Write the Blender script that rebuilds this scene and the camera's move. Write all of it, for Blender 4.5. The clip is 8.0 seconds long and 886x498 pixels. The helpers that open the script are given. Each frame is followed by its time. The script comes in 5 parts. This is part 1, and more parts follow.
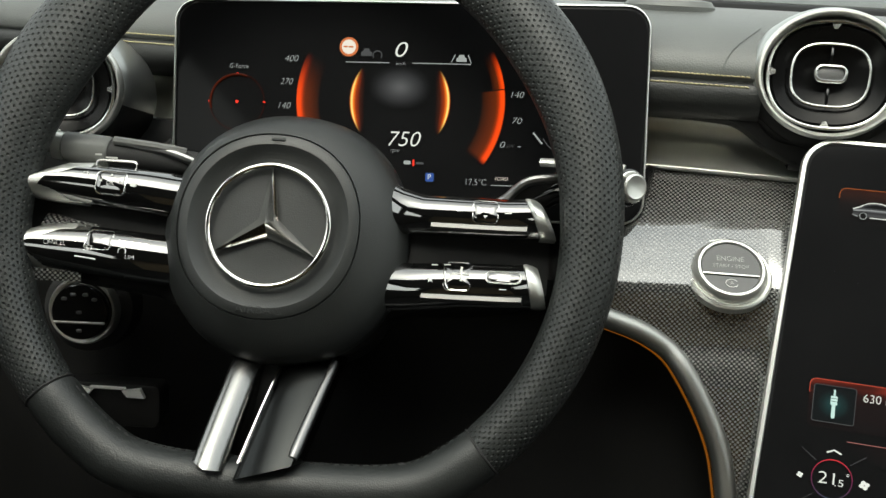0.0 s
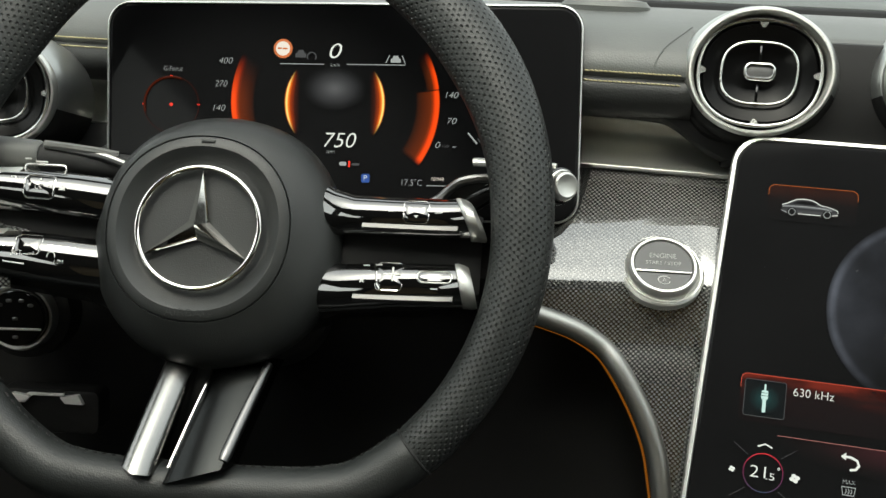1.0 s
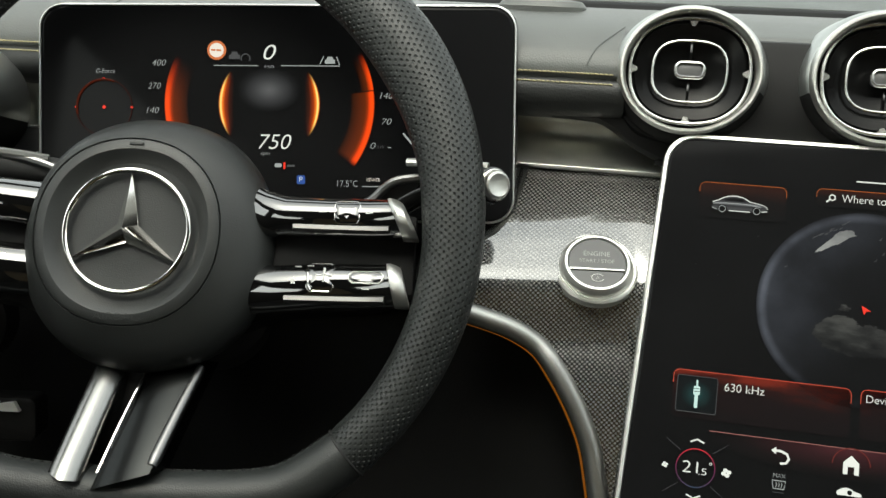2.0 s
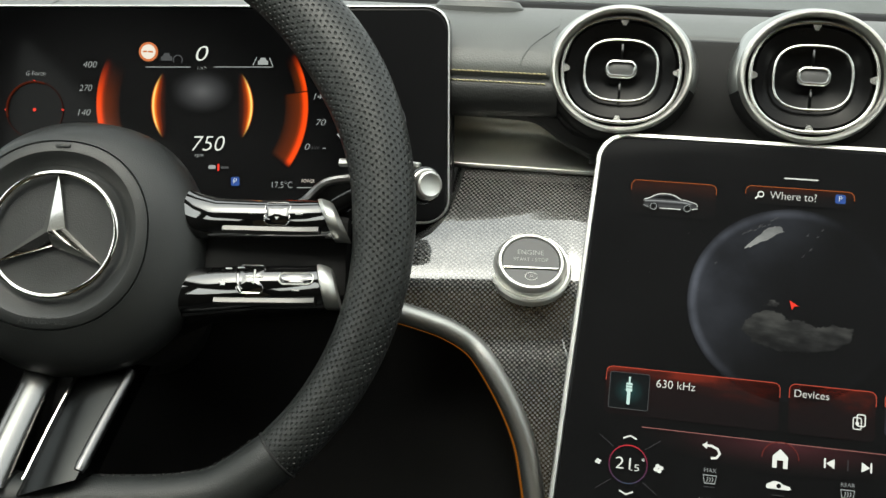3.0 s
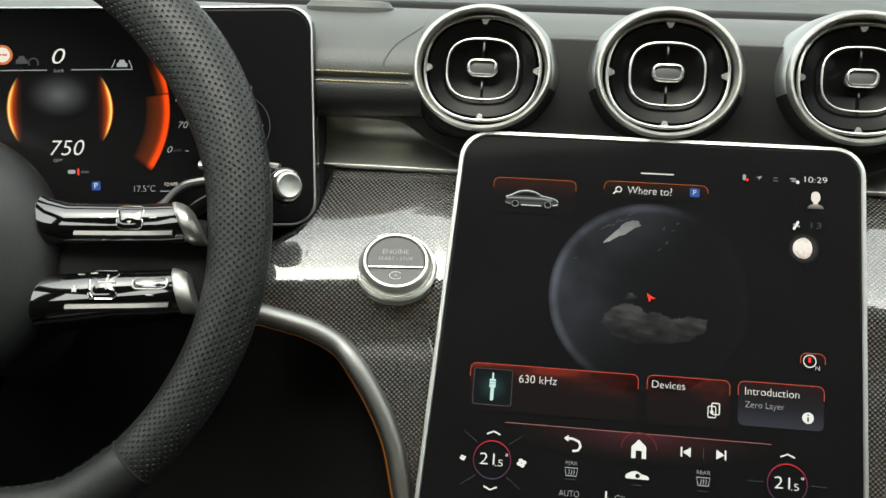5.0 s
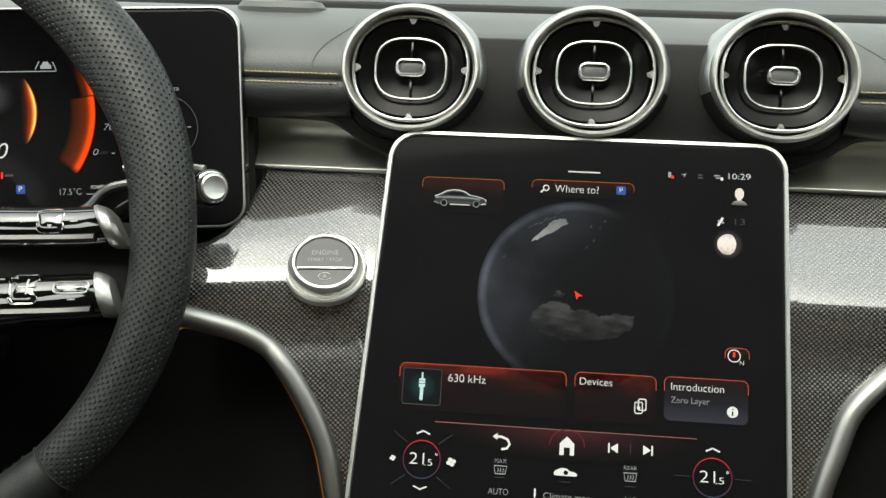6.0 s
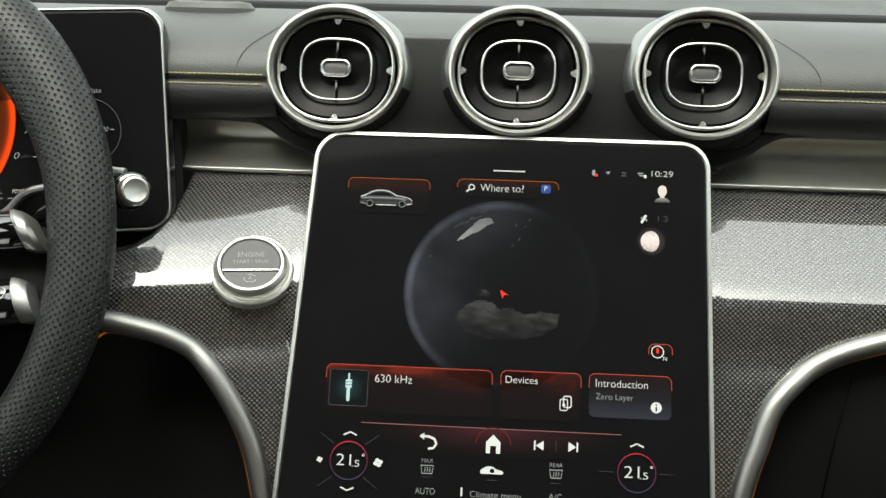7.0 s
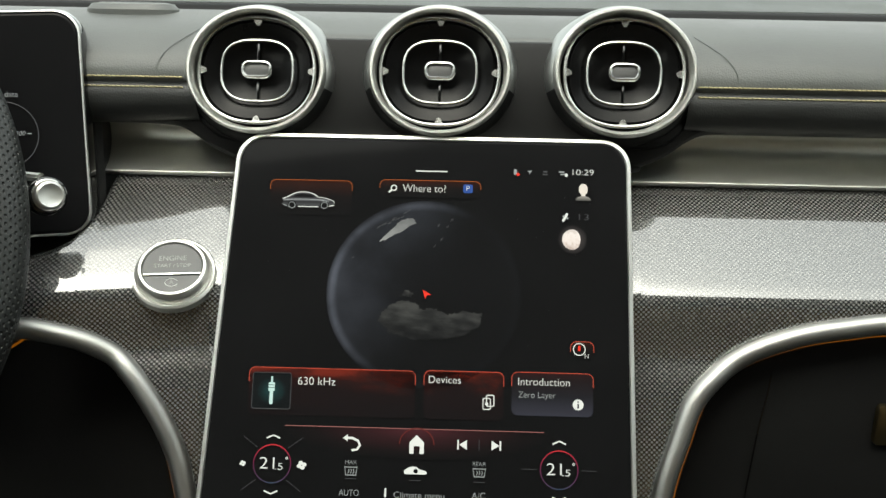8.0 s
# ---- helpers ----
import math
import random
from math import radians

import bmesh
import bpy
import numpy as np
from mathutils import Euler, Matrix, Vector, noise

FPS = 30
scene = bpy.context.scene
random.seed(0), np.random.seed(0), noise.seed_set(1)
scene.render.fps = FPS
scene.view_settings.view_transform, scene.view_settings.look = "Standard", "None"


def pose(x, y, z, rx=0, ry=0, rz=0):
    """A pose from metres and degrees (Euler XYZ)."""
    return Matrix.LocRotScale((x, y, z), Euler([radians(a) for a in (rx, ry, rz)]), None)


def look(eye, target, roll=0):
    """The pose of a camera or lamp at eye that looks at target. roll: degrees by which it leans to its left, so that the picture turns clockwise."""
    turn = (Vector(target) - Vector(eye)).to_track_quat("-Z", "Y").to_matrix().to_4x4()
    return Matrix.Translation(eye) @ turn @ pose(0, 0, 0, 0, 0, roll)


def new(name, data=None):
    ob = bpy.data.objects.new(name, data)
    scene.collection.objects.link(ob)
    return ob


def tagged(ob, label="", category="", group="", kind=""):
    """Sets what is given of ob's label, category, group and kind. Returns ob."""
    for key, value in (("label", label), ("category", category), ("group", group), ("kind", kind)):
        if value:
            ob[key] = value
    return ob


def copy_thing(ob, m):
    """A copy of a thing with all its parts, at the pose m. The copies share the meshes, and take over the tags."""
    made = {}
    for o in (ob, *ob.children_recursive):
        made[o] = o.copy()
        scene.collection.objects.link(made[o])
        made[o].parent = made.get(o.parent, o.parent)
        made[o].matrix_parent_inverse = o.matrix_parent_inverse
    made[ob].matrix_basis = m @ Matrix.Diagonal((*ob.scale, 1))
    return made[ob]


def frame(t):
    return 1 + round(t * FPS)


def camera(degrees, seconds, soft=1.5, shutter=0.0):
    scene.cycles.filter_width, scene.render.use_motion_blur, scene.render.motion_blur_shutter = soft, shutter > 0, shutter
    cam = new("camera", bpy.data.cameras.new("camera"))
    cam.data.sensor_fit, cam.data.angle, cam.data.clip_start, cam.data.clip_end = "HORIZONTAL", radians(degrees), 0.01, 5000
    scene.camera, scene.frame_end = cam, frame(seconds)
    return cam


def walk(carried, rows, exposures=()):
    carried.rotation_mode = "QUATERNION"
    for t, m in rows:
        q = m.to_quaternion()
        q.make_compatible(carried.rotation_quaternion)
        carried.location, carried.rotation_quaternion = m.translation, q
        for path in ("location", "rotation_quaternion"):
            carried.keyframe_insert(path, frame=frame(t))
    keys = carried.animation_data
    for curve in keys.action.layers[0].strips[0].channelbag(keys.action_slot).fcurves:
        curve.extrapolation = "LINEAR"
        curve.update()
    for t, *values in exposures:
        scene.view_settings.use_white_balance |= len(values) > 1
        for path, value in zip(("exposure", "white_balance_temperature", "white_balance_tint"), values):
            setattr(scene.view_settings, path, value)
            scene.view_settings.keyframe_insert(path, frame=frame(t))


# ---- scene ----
cam = camera(52.0, 8.0)
# seconds, place, yaw, pitch, roll
ROWS = [
    (0.0, -0.29387, -0.4792, 0.84885, 3.922, -15.774, 3.115),
    (0.5, -0.28032, -0.47871, 0.84811, 3.263, -15.572, 2.934),
    (1.0, -0.26715, -0.47831, 0.84741, 2.569, -15.384, 2.776),
    (1.5, -0.25428, -0.47802, 0.84677, 1.841, -15.211, 2.636),
    (2.0, -0.24166, -0.47784, 0.84621, 1.082, -15.053, 2.511),
    (2.5, -0.22921, -0.47779, 0.84573, 0.296, -14.912, 2.399),
    (3.0, -0.21687, -0.47787, 0.84535, -0.514, -14.789, 2.295),
    (3.5, -0.20459, -0.4781, 0.8451, -1.346, -14.684, 2.198),
    (4.0, -0.19228, -0.47848, 0.84498, -2.198, -14.599, 2.103),
    (4.5, -0.17989, -0.47902, 0.84503, -3.065, -14.534, 2.008),
    (5.0, -0.16735, -0.47973, 0.84524, -3.945, -14.491, 1.909),
    (5.5, -0.1546, -0.48062, 0.84564, -4.836, -14.469, 1.802),
    (6.0, -0.14157, -0.4817, 0.84625, -5.735, -14.471, 1.686),
    (6.5, -0.12819, -0.48298, 0.84708, -6.638, -14.497, 1.555),
    (7.0, -0.1144, -0.48448, 0.84814, -7.542, -14.548, 1.409),
    (7.5, -0.10014, -0.48618, 0.84946, -8.446, -14.626, 1.242),
    (8.0, -0.08533, -0.48812, 0.85106, -9.346, -14.73, 1.052),
]


def aim(x, y, z, yaw, pitch, roll):
    return pose(x, y, z, 0, 0, yaw) @ pose(0, 0, 0, 90 + pitch, 0, 0) @ pose(0, 0, 0, 0, 0, roll)


walk(cam, [(t, aim(*row)) for t, *row in ROWS], exposures=[(0.0, 1.36, 6750, 0), (8.0, 1.36, 6750, 0)])

# ---- light ----
world = bpy.data.worlds.new("sky")
world.use_nodes = True
scene.world = world
wn = world.node_tree.nodes
sky = wn.new("ShaderNodeTexSky")
sky.sky_type = "NISHITA"
sky.sun_disc = False
sky.sun_elevation, sky.sun_rotation = radians(62), radians(200)
sky.air_density, sky.dust_density, sky.ozone_density = 1.6, 4.0, 0.6
wn["Background"].inputs["Strength"].default_value = 0.15
cloud = wn.new("ShaderNodeHueSaturation")
cloud.inputs["Saturation"].default_value = 0.3
world.node_tree.links.new(sky.outputs[0], cloud.inputs["Color"])
world.node_tree.links.new(cloud.outputs[0], wn["Background"].inputs[0])
sun = new("sun", bpy.data.lights.new("sun", "SUN"))
sun.data.energy, sun.data.angle, sun.data.color = 0.5, radians(170), (1.0, 0.97, 0.92)
sun.matrix_world = look((-0.1, -0.3, 3.0), (0, 0, 0.7))


# ---- materials ----
def nodes_of(name):
    m = bpy.data.materials.new(name)
    m.use_nodes = True
    return m, m.node_tree.nodes, m.node_tree.links, m.node_tree.nodes["Principled BSDF"]


def surface(name, color, rough, metal=0.0, grain=0.0, grain_size=0.001, wear=0.15, coat=0.0, blotch=0.05, cells=False):
    """A paint, plastic, leather or metal: fine grain as relief, slow variation of colour and gloss."""
    m, n, l, b = nodes_of(name)
    pos = n.new("ShaderNodeTexCoord")
    slow = n.new("ShaderNodeTexNoise")
    slow.inputs["Scale"].default_value, slow.inputs["Detail"].default_value = 1 / blotch, 4
    l.new(pos.outputs["Object"], slow.inputs["Vector"])
    ramp = n.new("ShaderNodeMapRange")
    ramp.inputs["From Min"].default_value, ramp.inputs["From Max"].default_value = 0.3, 0.7
    ramp.inputs["To Min"].default_value, ramp.inputs["To Max"].default_value = 1 - wear, 1 + wear
    l.new(slow.outputs["Fac"], ramp.inputs["Value"])
    tint = n.new("ShaderNodeVectorMath")
    tint.operation = "SCALE"
    tint.inputs[0].default_value = color
    l.new(ramp.outputs[0], tint.inputs["Scale"])
    l.new(tint.outputs[0], b.inputs["Base Color"])
    gloss = n.new("ShaderNodeMath")
    gloss.operation = "MULTIPLY"
    gloss.inputs[1].default_value = rough
    l.new(ramp.outputs[0], gloss.inputs[0])
    l.new(gloss.outputs[0], b.inputs["Roughness"])
    b.inputs["Metallic"].default_value = metal
    b.inputs["Coat Weight"].default_value = coat
    b.inputs["Coat Roughness"].default_value = 0.04
    if grain:
        fine = n.new("ShaderNodeTexVoronoi" if cells else "ShaderNodeTexNoise")
        fine.inputs["Scale"].default_value = 1 / grain_size
        l.new(pos.outputs["Object"], fine.inputs["Vector"])
        bump = n.new("ShaderNodeBump")
        bump.inputs["Strength"].default_value, bump.inputs["Distance"].default_value = grain, grain_size * 0.4
        l.new(fine.outputs["Distance" if cells else "Fac"], bump.inputs["Height"])
        l.new(bump.outputs[0], b.inputs["Normal"])
    return m


def calc(n, l, op, a, b=None):
    node = n.new("ShaderNodeMath")
    node.operation = op
    for i, v in enumerate((a, b)):
        if v is None:
            continue
        if isinstance(v, (int, float)):
            node.inputs[i].default_value = v
        else:
            l.new(v, node.inputs[i])
    return node.outputs[0]


def dots(n, l, pitch_u, pitch_v):
    """Distance, in cells, from the nearest point of a staggered grid laid over the UV map (metres)."""
    uv = n.new("ShaderNodeUVMap")
    split = n.new("ShaderNodeSeparateXYZ")
    l.new(uv.outputs[0], split.inputs[0])
    v = calc(n, l, "DIVIDE", split.outputs[1], pitch_v)
    row = calc(n, l, "FLOOR", v)
    shift = calc(n, l, "MULTIPLY", calc(n, l, "FLOORED_MODULO", row, 2.0), 0.5)
    u = calc(n, l, "ADD", calc(n, l, "DIVIDE", split.outputs[0], pitch_u), shift)
    du = calc(n, l, "SUBTRACT", calc(n, l, "FRACT", u), 0.5)
    dv = calc(n, l, "MULTIPLY", calc(n, l, "SUBTRACT", calc(n, l, "FRACT", v), 0.5), pitch_v / pitch_u)
    return calc(n, l, "SQRT", calc(n, l, "ADD", calc(n, l, "MULTIPLY", du, du), calc(n, l, "MULTIPLY", dv, dv)))


def stepped(n, l, value, low, high, a, b):
    r = n.new("ShaderNodeMapRange")
    r.interpolation_type = "SMOOTHSTEP"
    for key, val in (("From Min", low), ("From Max", high), ("To Min", a), ("To Max", b)):
        r.inputs[key].default_value = val
    l.new(value, r.inputs["Value"])
    return r.outputs[0]


def perforated():
    m = surface("perforated_leather", (0.0200, 0.0222, 0.0216), 0.42, grain=0.18, grain_size=0.0009, cells=True)
    n, l = m.node_tree.nodes, m.node_tree.links
    b = n["Principled BSDF"]
    d = dots(n, l, 0.0041, 0.0033)
    hole = stepped(n, l, d, 0.08, 0.27, 0.0, 1.0)
    bump = n.new("ShaderNodeBump")
    bump.inputs["Strength"].default_value, bump.inputs["Distance"].default_value = 1.0, 0.0014
    l.new(hole, bump.inputs["Height"])
    old = b.inputs["Normal"].links[0].from_socket
    l.new(old, bump.inputs["Normal"])
    l.new(bump.outputs[0], b.inputs["Normal"])
    mix = n.new("ShaderNodeMix")
    mix.data_type = "RGBA"
    mix.inputs[6].default_value = (0.004, 0.004, 0.004, 1)
    l.new(b.inputs["Base Color"].links[0].from_socket, mix.inputs[7])
    l.new(stepped(n, l, d, 0.09, 0.17, 0.0, 1.0), mix.inputs[0])
    l.new(mix.outputs[2], b.inputs["Base Color"])
    return m


def weave():
    """Woven metal-thread trim under clear lacquer."""
    m, n, l, b = nodes_of("woven_metal_trim")
    d = dots(n, l, 0.0029, 0.00145)
    thread = stepped(n, l, d, 0.17, 0.33, 1.0, 0.0)
    mix = n.new("ShaderNodeMix")
    mix.data_type = "RGBA"
    mix.inputs[6].default_value, mix.inputs[7].default_value = (0.011, 0.0118, 0.0115, 1), (0.175, 0.175, 0.167, 1)
    l.new(thread, mix.inputs[0])
    l.new(mix.outputs[2], b.inputs["Base Color"])
    b.inputs["Metallic"].default_value = 0.3
    l.new(stepped(n, l, d, 0.20, 0.36, 0.45, 0.42), b.inputs["Roughness"])
    b.inputs["Coat Weight"].default_value = 1.0
    b.inputs["Coat IOR"].default_value = 2.2
    b.inputs["Coat Roughness"].default_value = 0.015
    bump = n.new("ShaderNodeBump")
    bump.inputs["Strength"].default_value, bump.inputs["Distance"].default_value = 0.07, 0.0002
    l.new(thread, bump.inputs["Height"])
    l.new(bump.outputs[0], b.inputs["Normal"])
    return m


def lit(name, color, power):
    """A lit piece of a display."""
    m, n, l, b = nodes_of(name)
    b.inputs["Base Color"].default_value = (0.0085, 0.0085, 0.009, 1)
    b.inputs["Roughness"].default_value = 0.07
    b.inputs["Specular IOR Level"].default_value = 0.05
    b.inputs["Emission Color"].default_value = (*color, 1)
    b.inputs["Emission Strength"].default_value = power
    return m


def lit_ramp(name, stops, power, along=0, cloud=0.0, ends=None, fine=3.5):
    """A lit piece of a display whose colour runs along its UV map (0 to 1); ends fades it out the other way."""
    m, n, l, b = nodes_of(name)
    uv = n.new("ShaderNodeUVMap")
    split = n.new("ShaderNodeSeparateXYZ")
    l.new(uv.outputs[0], split.inputs[0])
    value = split.outputs[along]
    if cloud:
        soft = n.new("ShaderNodeTexNoise")
        soft.inputs["Scale"].default_value, soft.inputs["Detail"].default_value = fine, 5
        l.new(uv.outputs[0], soft.inputs["Vector"])
        value = calc(n, l, "ADD", value, calc(n, l, "MULTIPLY", calc(n, l, "SUBTRACT", soft.outputs["Fac"], 0.5), cloud))
    ramp = n.new("ShaderNodeValToRGB")
    while len(ramp.color_ramp.elements) < len(stops):
        ramp.color_ramp.elements.new(0.5)
    for e, (at, color) in zip(ramp.color_ramp.elements, stops):
        e.position, e.color = at, (*color, 1)
    l.new(value, ramp.inputs[0])
    l.new(ramp.outputs[0], b.inputs["Emission Color"])
    b.inputs["Emission Strength"].default_value = power
    if ends:
        other = split.outputs[1 - along]
        fade = calc(n, l, "MULTIPLY", stepped(n, l, other, 0.0, ends[0], 0.0, power), stepped(n, l, other, 1 - ends[1], 1.0, 1.0, 0.0))
        l.new(fade, b.inputs["Emission Strength"])
    b.inputs["Base Color"].default_value = (0.0085, 0.0085, 0.009, 1)
    b.inputs["Roughness"].default_value = 0.07
    b.inputs["Specular IOR Level"].default_value = 0.05
    return m


def globe_lit():
    """The picture of a night-side planet: faint land, ice and cloud on a dark ball."""
    m, n, l, b = nodes_of("planet_picture")
    uv = n.new("ShaderNodeUVMap")
    land = n.new("ShaderNodeTexNoise")
    land.inputs["Scale"].default_value, land.inputs["Detail"].default_value = 2.6, 8
    l.new(uv.outputs[0], land.inputs["Vector"])
    split = n.new("ShaderNodeSeparateXYZ")
    l.new(uv.outputs[0], split.inputs[0])
    x, y = calc(n, l, "SUBTRACT", split.outputs[0], 0.5), calc(n, l, "SUBTRACT", split.outputs[1], 0.5)
    r = calc(n, l, "SQRT", calc(n, l, "ADD", calc(n, l, "MULTIPLY", x, x), calc(n, l, "MULTIPLY", y, y)))
    edge = calc(n, l, "MULTIPLY", stepped(n, l, r, 0.44, 0.475, 0.0, 1.0), stepped(n, l, r, 0.475, 0.5, 1.0, 0.0))
    side = stepped(n, l, calc(n, l, "SUBTRACT", x, calc(n, l, "MULTIPLY", y, 0.45)), -0.5, 0.12, 1.0, 0.04)
    sea = calc(n, l, "MULTIPLY", side, calc(n, l, "ADD", 0.020, calc(n, l, "MULTIPLY", edge, 0.042)))
    sea = calc(n, l, "MULTIPLY", sea, stepped(n, l, land.outputs["Fac"], 0.32, 0.72, 0.35, 1.75))
    value = sea
    mix = n.new("ShaderNodeCombineColor")
    for i, k in enumerate((0.90, 0.97, 1.25)):
        l.new(calc(n, l, "MULTIPLY", value, k), mix.inputs[i])
    l.new(mix.outputs[0], b.inputs["Emission Color"])
    b.inputs["Emission Strength"].default_value = GLOW
    b.inputs["Base Color"].default_value = (0.0085, 0.0085, 0.009, 1)
    b.inputs["Roughness"].default_value = 0.07
    b.inputs["Specular IOR Level"].default_value = 0.05
    return m


GLOW = 0.46
PERF = perforated()
WEAVE = weave()
LEATHER = surface("smooth_leather", (0.0175, 0.0192, 0.0188), 0.42, grain=0.3, grain_size=0.0009, cells=True)
HUB = surface("airbag_cover", (0.0200, 0.0216, 0.0214), 0.42, grain=0.28, grain_size=0.0007, cells=True)
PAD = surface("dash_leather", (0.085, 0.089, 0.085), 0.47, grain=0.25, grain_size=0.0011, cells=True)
SOFT = surface("soft_black_plastic", (0.020, 0.020, 0.020), 0.55, grain=0.2, grain_size=0.0008)
DARK = surface("dark_plastic", (0.026, 0.026, 0.026), 0.6, grain=0.15, grain_size=0.0008)
PIANO = surface("piano_black", (0.004, 0.004, 0.004), 0.05, wear=0.1, coat=1.0)
LACQUER = surface("black_spoke_lacquer", (0.004, 0.004, 0.004), 0.04, wear=0.1, coat=1.0)
LACQUER.node_tree.nodes["Principled BSDF"].inputs["Specular IOR Level"].default_value = 1.0
LACQUER.node_tree.nodes["Principled BSDF"].inputs["Coat IOR"].default_value = 1.8
GLASS = surface("display_glass", (0.0085, 0.0085, 0.009), 0.07, wear=0.1)
GLASS.node_tree.nodes["Principled BSDF"].inputs["Specular IOR Level"].default_value = 0.05  # anti-glare coating
CHROME = surface("polished_chrome", (0.86, 0.84, 0.80), 0.06, metal=1.0, wear=0.04)
SATIN = surface("satin_silver", (0.66, 0.66, 0.63), 0.42, metal=1.0, wear=0.05, grain=0.05, grain_size=0.0005)
ARCHBAR = surface("satin_arch_silver", (0.42, 0.42, 0.40), 0.44, metal=1.0, wear=0.06, grain=0.05, grain_size=0.0005)
BRUSH = surface("brushed_silver", (0.46, 0.46, 0.45), 0.24, metal=1.0, wear=0.06, grain=0.08, grain_size=0.0004)
STRIP = surface("grey_strip_metal", (0.10, 0.10, 0.098), 0.38, metal=1.0, wear=0.06)
DULLBLADE = surface("dull_silver_blade", (0.24, 0.24, 0.235), 0.24, metal=1.0, wear=0.06, grain=0.08, grain_size=0.0004)
# silver blade's dark reflection, put into the base colour
BLADE = surface("shaded_blade_metal", (0.024, 0.025, 0.025), 0.24, metal=1.0, wear=0.06)
GUN = surface("grey_satin_metal", (0.20, 0.20, 0.20), 0.30, metal=1.0, wear=0.06)
RECESS = surface("satin_grey_panel", (0.66, 0.66, 0.61), 0.38, metal=0.85, wear=0.06)
for m in (LEATHER, HUB, PERF):
    m.node_tree.nodes["Principled BSDF"].inputs["Specular IOR Level"].default_value = 0.46
for m in (SOFT, DARK):
    m.node_tree.nodes["Principled BSDF"].inputs["Specular IOR Level"].default_value = 0.25
BUTTON = surface("button_grey", (0.085, 0.085, 0.085), 0.38, metal=0.0, wear=0.05)
# same leather as the pad, darkened to carry the shade under the lip
LIPSKIN = surface("shaded_dash_leather", (0.015, 0.016, 0.0155), 0.47, grain=0.25, grain_size=0.0011, cells=True)
PODSKIN = surface("black_pod_plastic", (0.011, 0.011, 0.011), 0.5, grain=0.15, grain_size=0.0008)
PODSKIN.node_tree.nodes["Principled BSDF"].inputs["Specular IOR Level"].default_value = 0.15
DEEP = surface("deep_black_plastic", (0.013, 0.013, 0.013), 0.5, grain=0.1, grain_size=0.0008)
DEEP.node_tree.nodes["Principled BSDF"].inputs["Specular IOR Level"].default_value = 0.08
PRINT = surface("white_print", (0.6, 0.6, 0.58), 0.5, wear=0.05)
KEYPRINT = surface("grey_key_print", (0.34, 0.34, 0.33), 0.5, wear=0.05)
THREAD = surface("yellow_thread", (0.42, 0.37, 0.20), 0.75, grain=0.5, grain_size=0.0004)
REARSKIN = surface("rear_dash_grain", (0.060, 0.066, 0.062), 0.55, grain=0.3, grain_size=0.0012, cells=True)
SHELL = surface("headliner_cloth", (0.20, 0.20, 0.19), 0.9, grain=0.3, grain_size=0.002)
# colour for the unseen rear wall, chosen for its brown reflection
TAN = surface("tan_reflector", (0.46, 0.34, 0.20), 0.9, grain=0.3, grain_size=0.002)
STALK = surface("stalk_grey_plastic", (0.11, 0.112, 0.106), 0.5, grain=0.1, grain_size=0.0006)
CARPET = surface("black_carpet", (0.030, 0.030, 0.030), 0.95, grain=0.5, grain_size=0.003)
WHITE = lit("lit_white", (1, 1, 0.98), 0.75 * GLOW)
GREY = lit("lit_grey", (0.75, 0.78, 0.8), 0.42 * GLOW)
DIM = lit("lit_dim", (0.7, 0.7, 0.75), 0.09 * GLOW)
BLUE = lit("lit_blue", (0.05, 0.13, 0.5), 0.6 * GLOW)
RED = lit("lit_red", (1, 0.05, 0.03), 0.8 * GLOW)
ORANGE = lit("lit_orange", (1, 0.22, 0.03), 0.5 * GLOW)
AMBER = lit("amber_light_strip", (1, 0.30, 0.02), 0.16 * GLOW)
TEAL = lit("lit_teal", (0.008, 0.022, 0.024), 0.5 * GLOW)
PALE = lit("lit_pale", (0.95, 0.85, 0.78), 0.8 * GLOW)


# ---- mesh tools ----
def part(name, bm, material, parent=None, label="", matrix=None, sharp=35):
    """Links a bmesh as one mesh object, under parent if one is given."""
    bmesh.ops.recalc_face_normals(bm, faces=bm.faces[:])
    me = bpy.data.meshes.new(name)
    bm.to_mesh(me)
    bm.free()
    for p in me.polygons:
        p.use_smooth = True
    me.set_sharp_from_angle(angle=radians(sharp))
    me.materials.append(material)
    ob = new(name, me)
    if parent is not None:
        ob.parent = parent
    if matrix is not None:
        ob.matrix_basis = matrix
    if label:
        tagged(ob, label)
    return ob


def thing(name, matrix, label, category, group="", kind=""):
    ob = new(name)
    ob.empty_display_size = 0.02
    ob.matrix_basis = matrix
    return tagged(ob, label, category, group, kind)


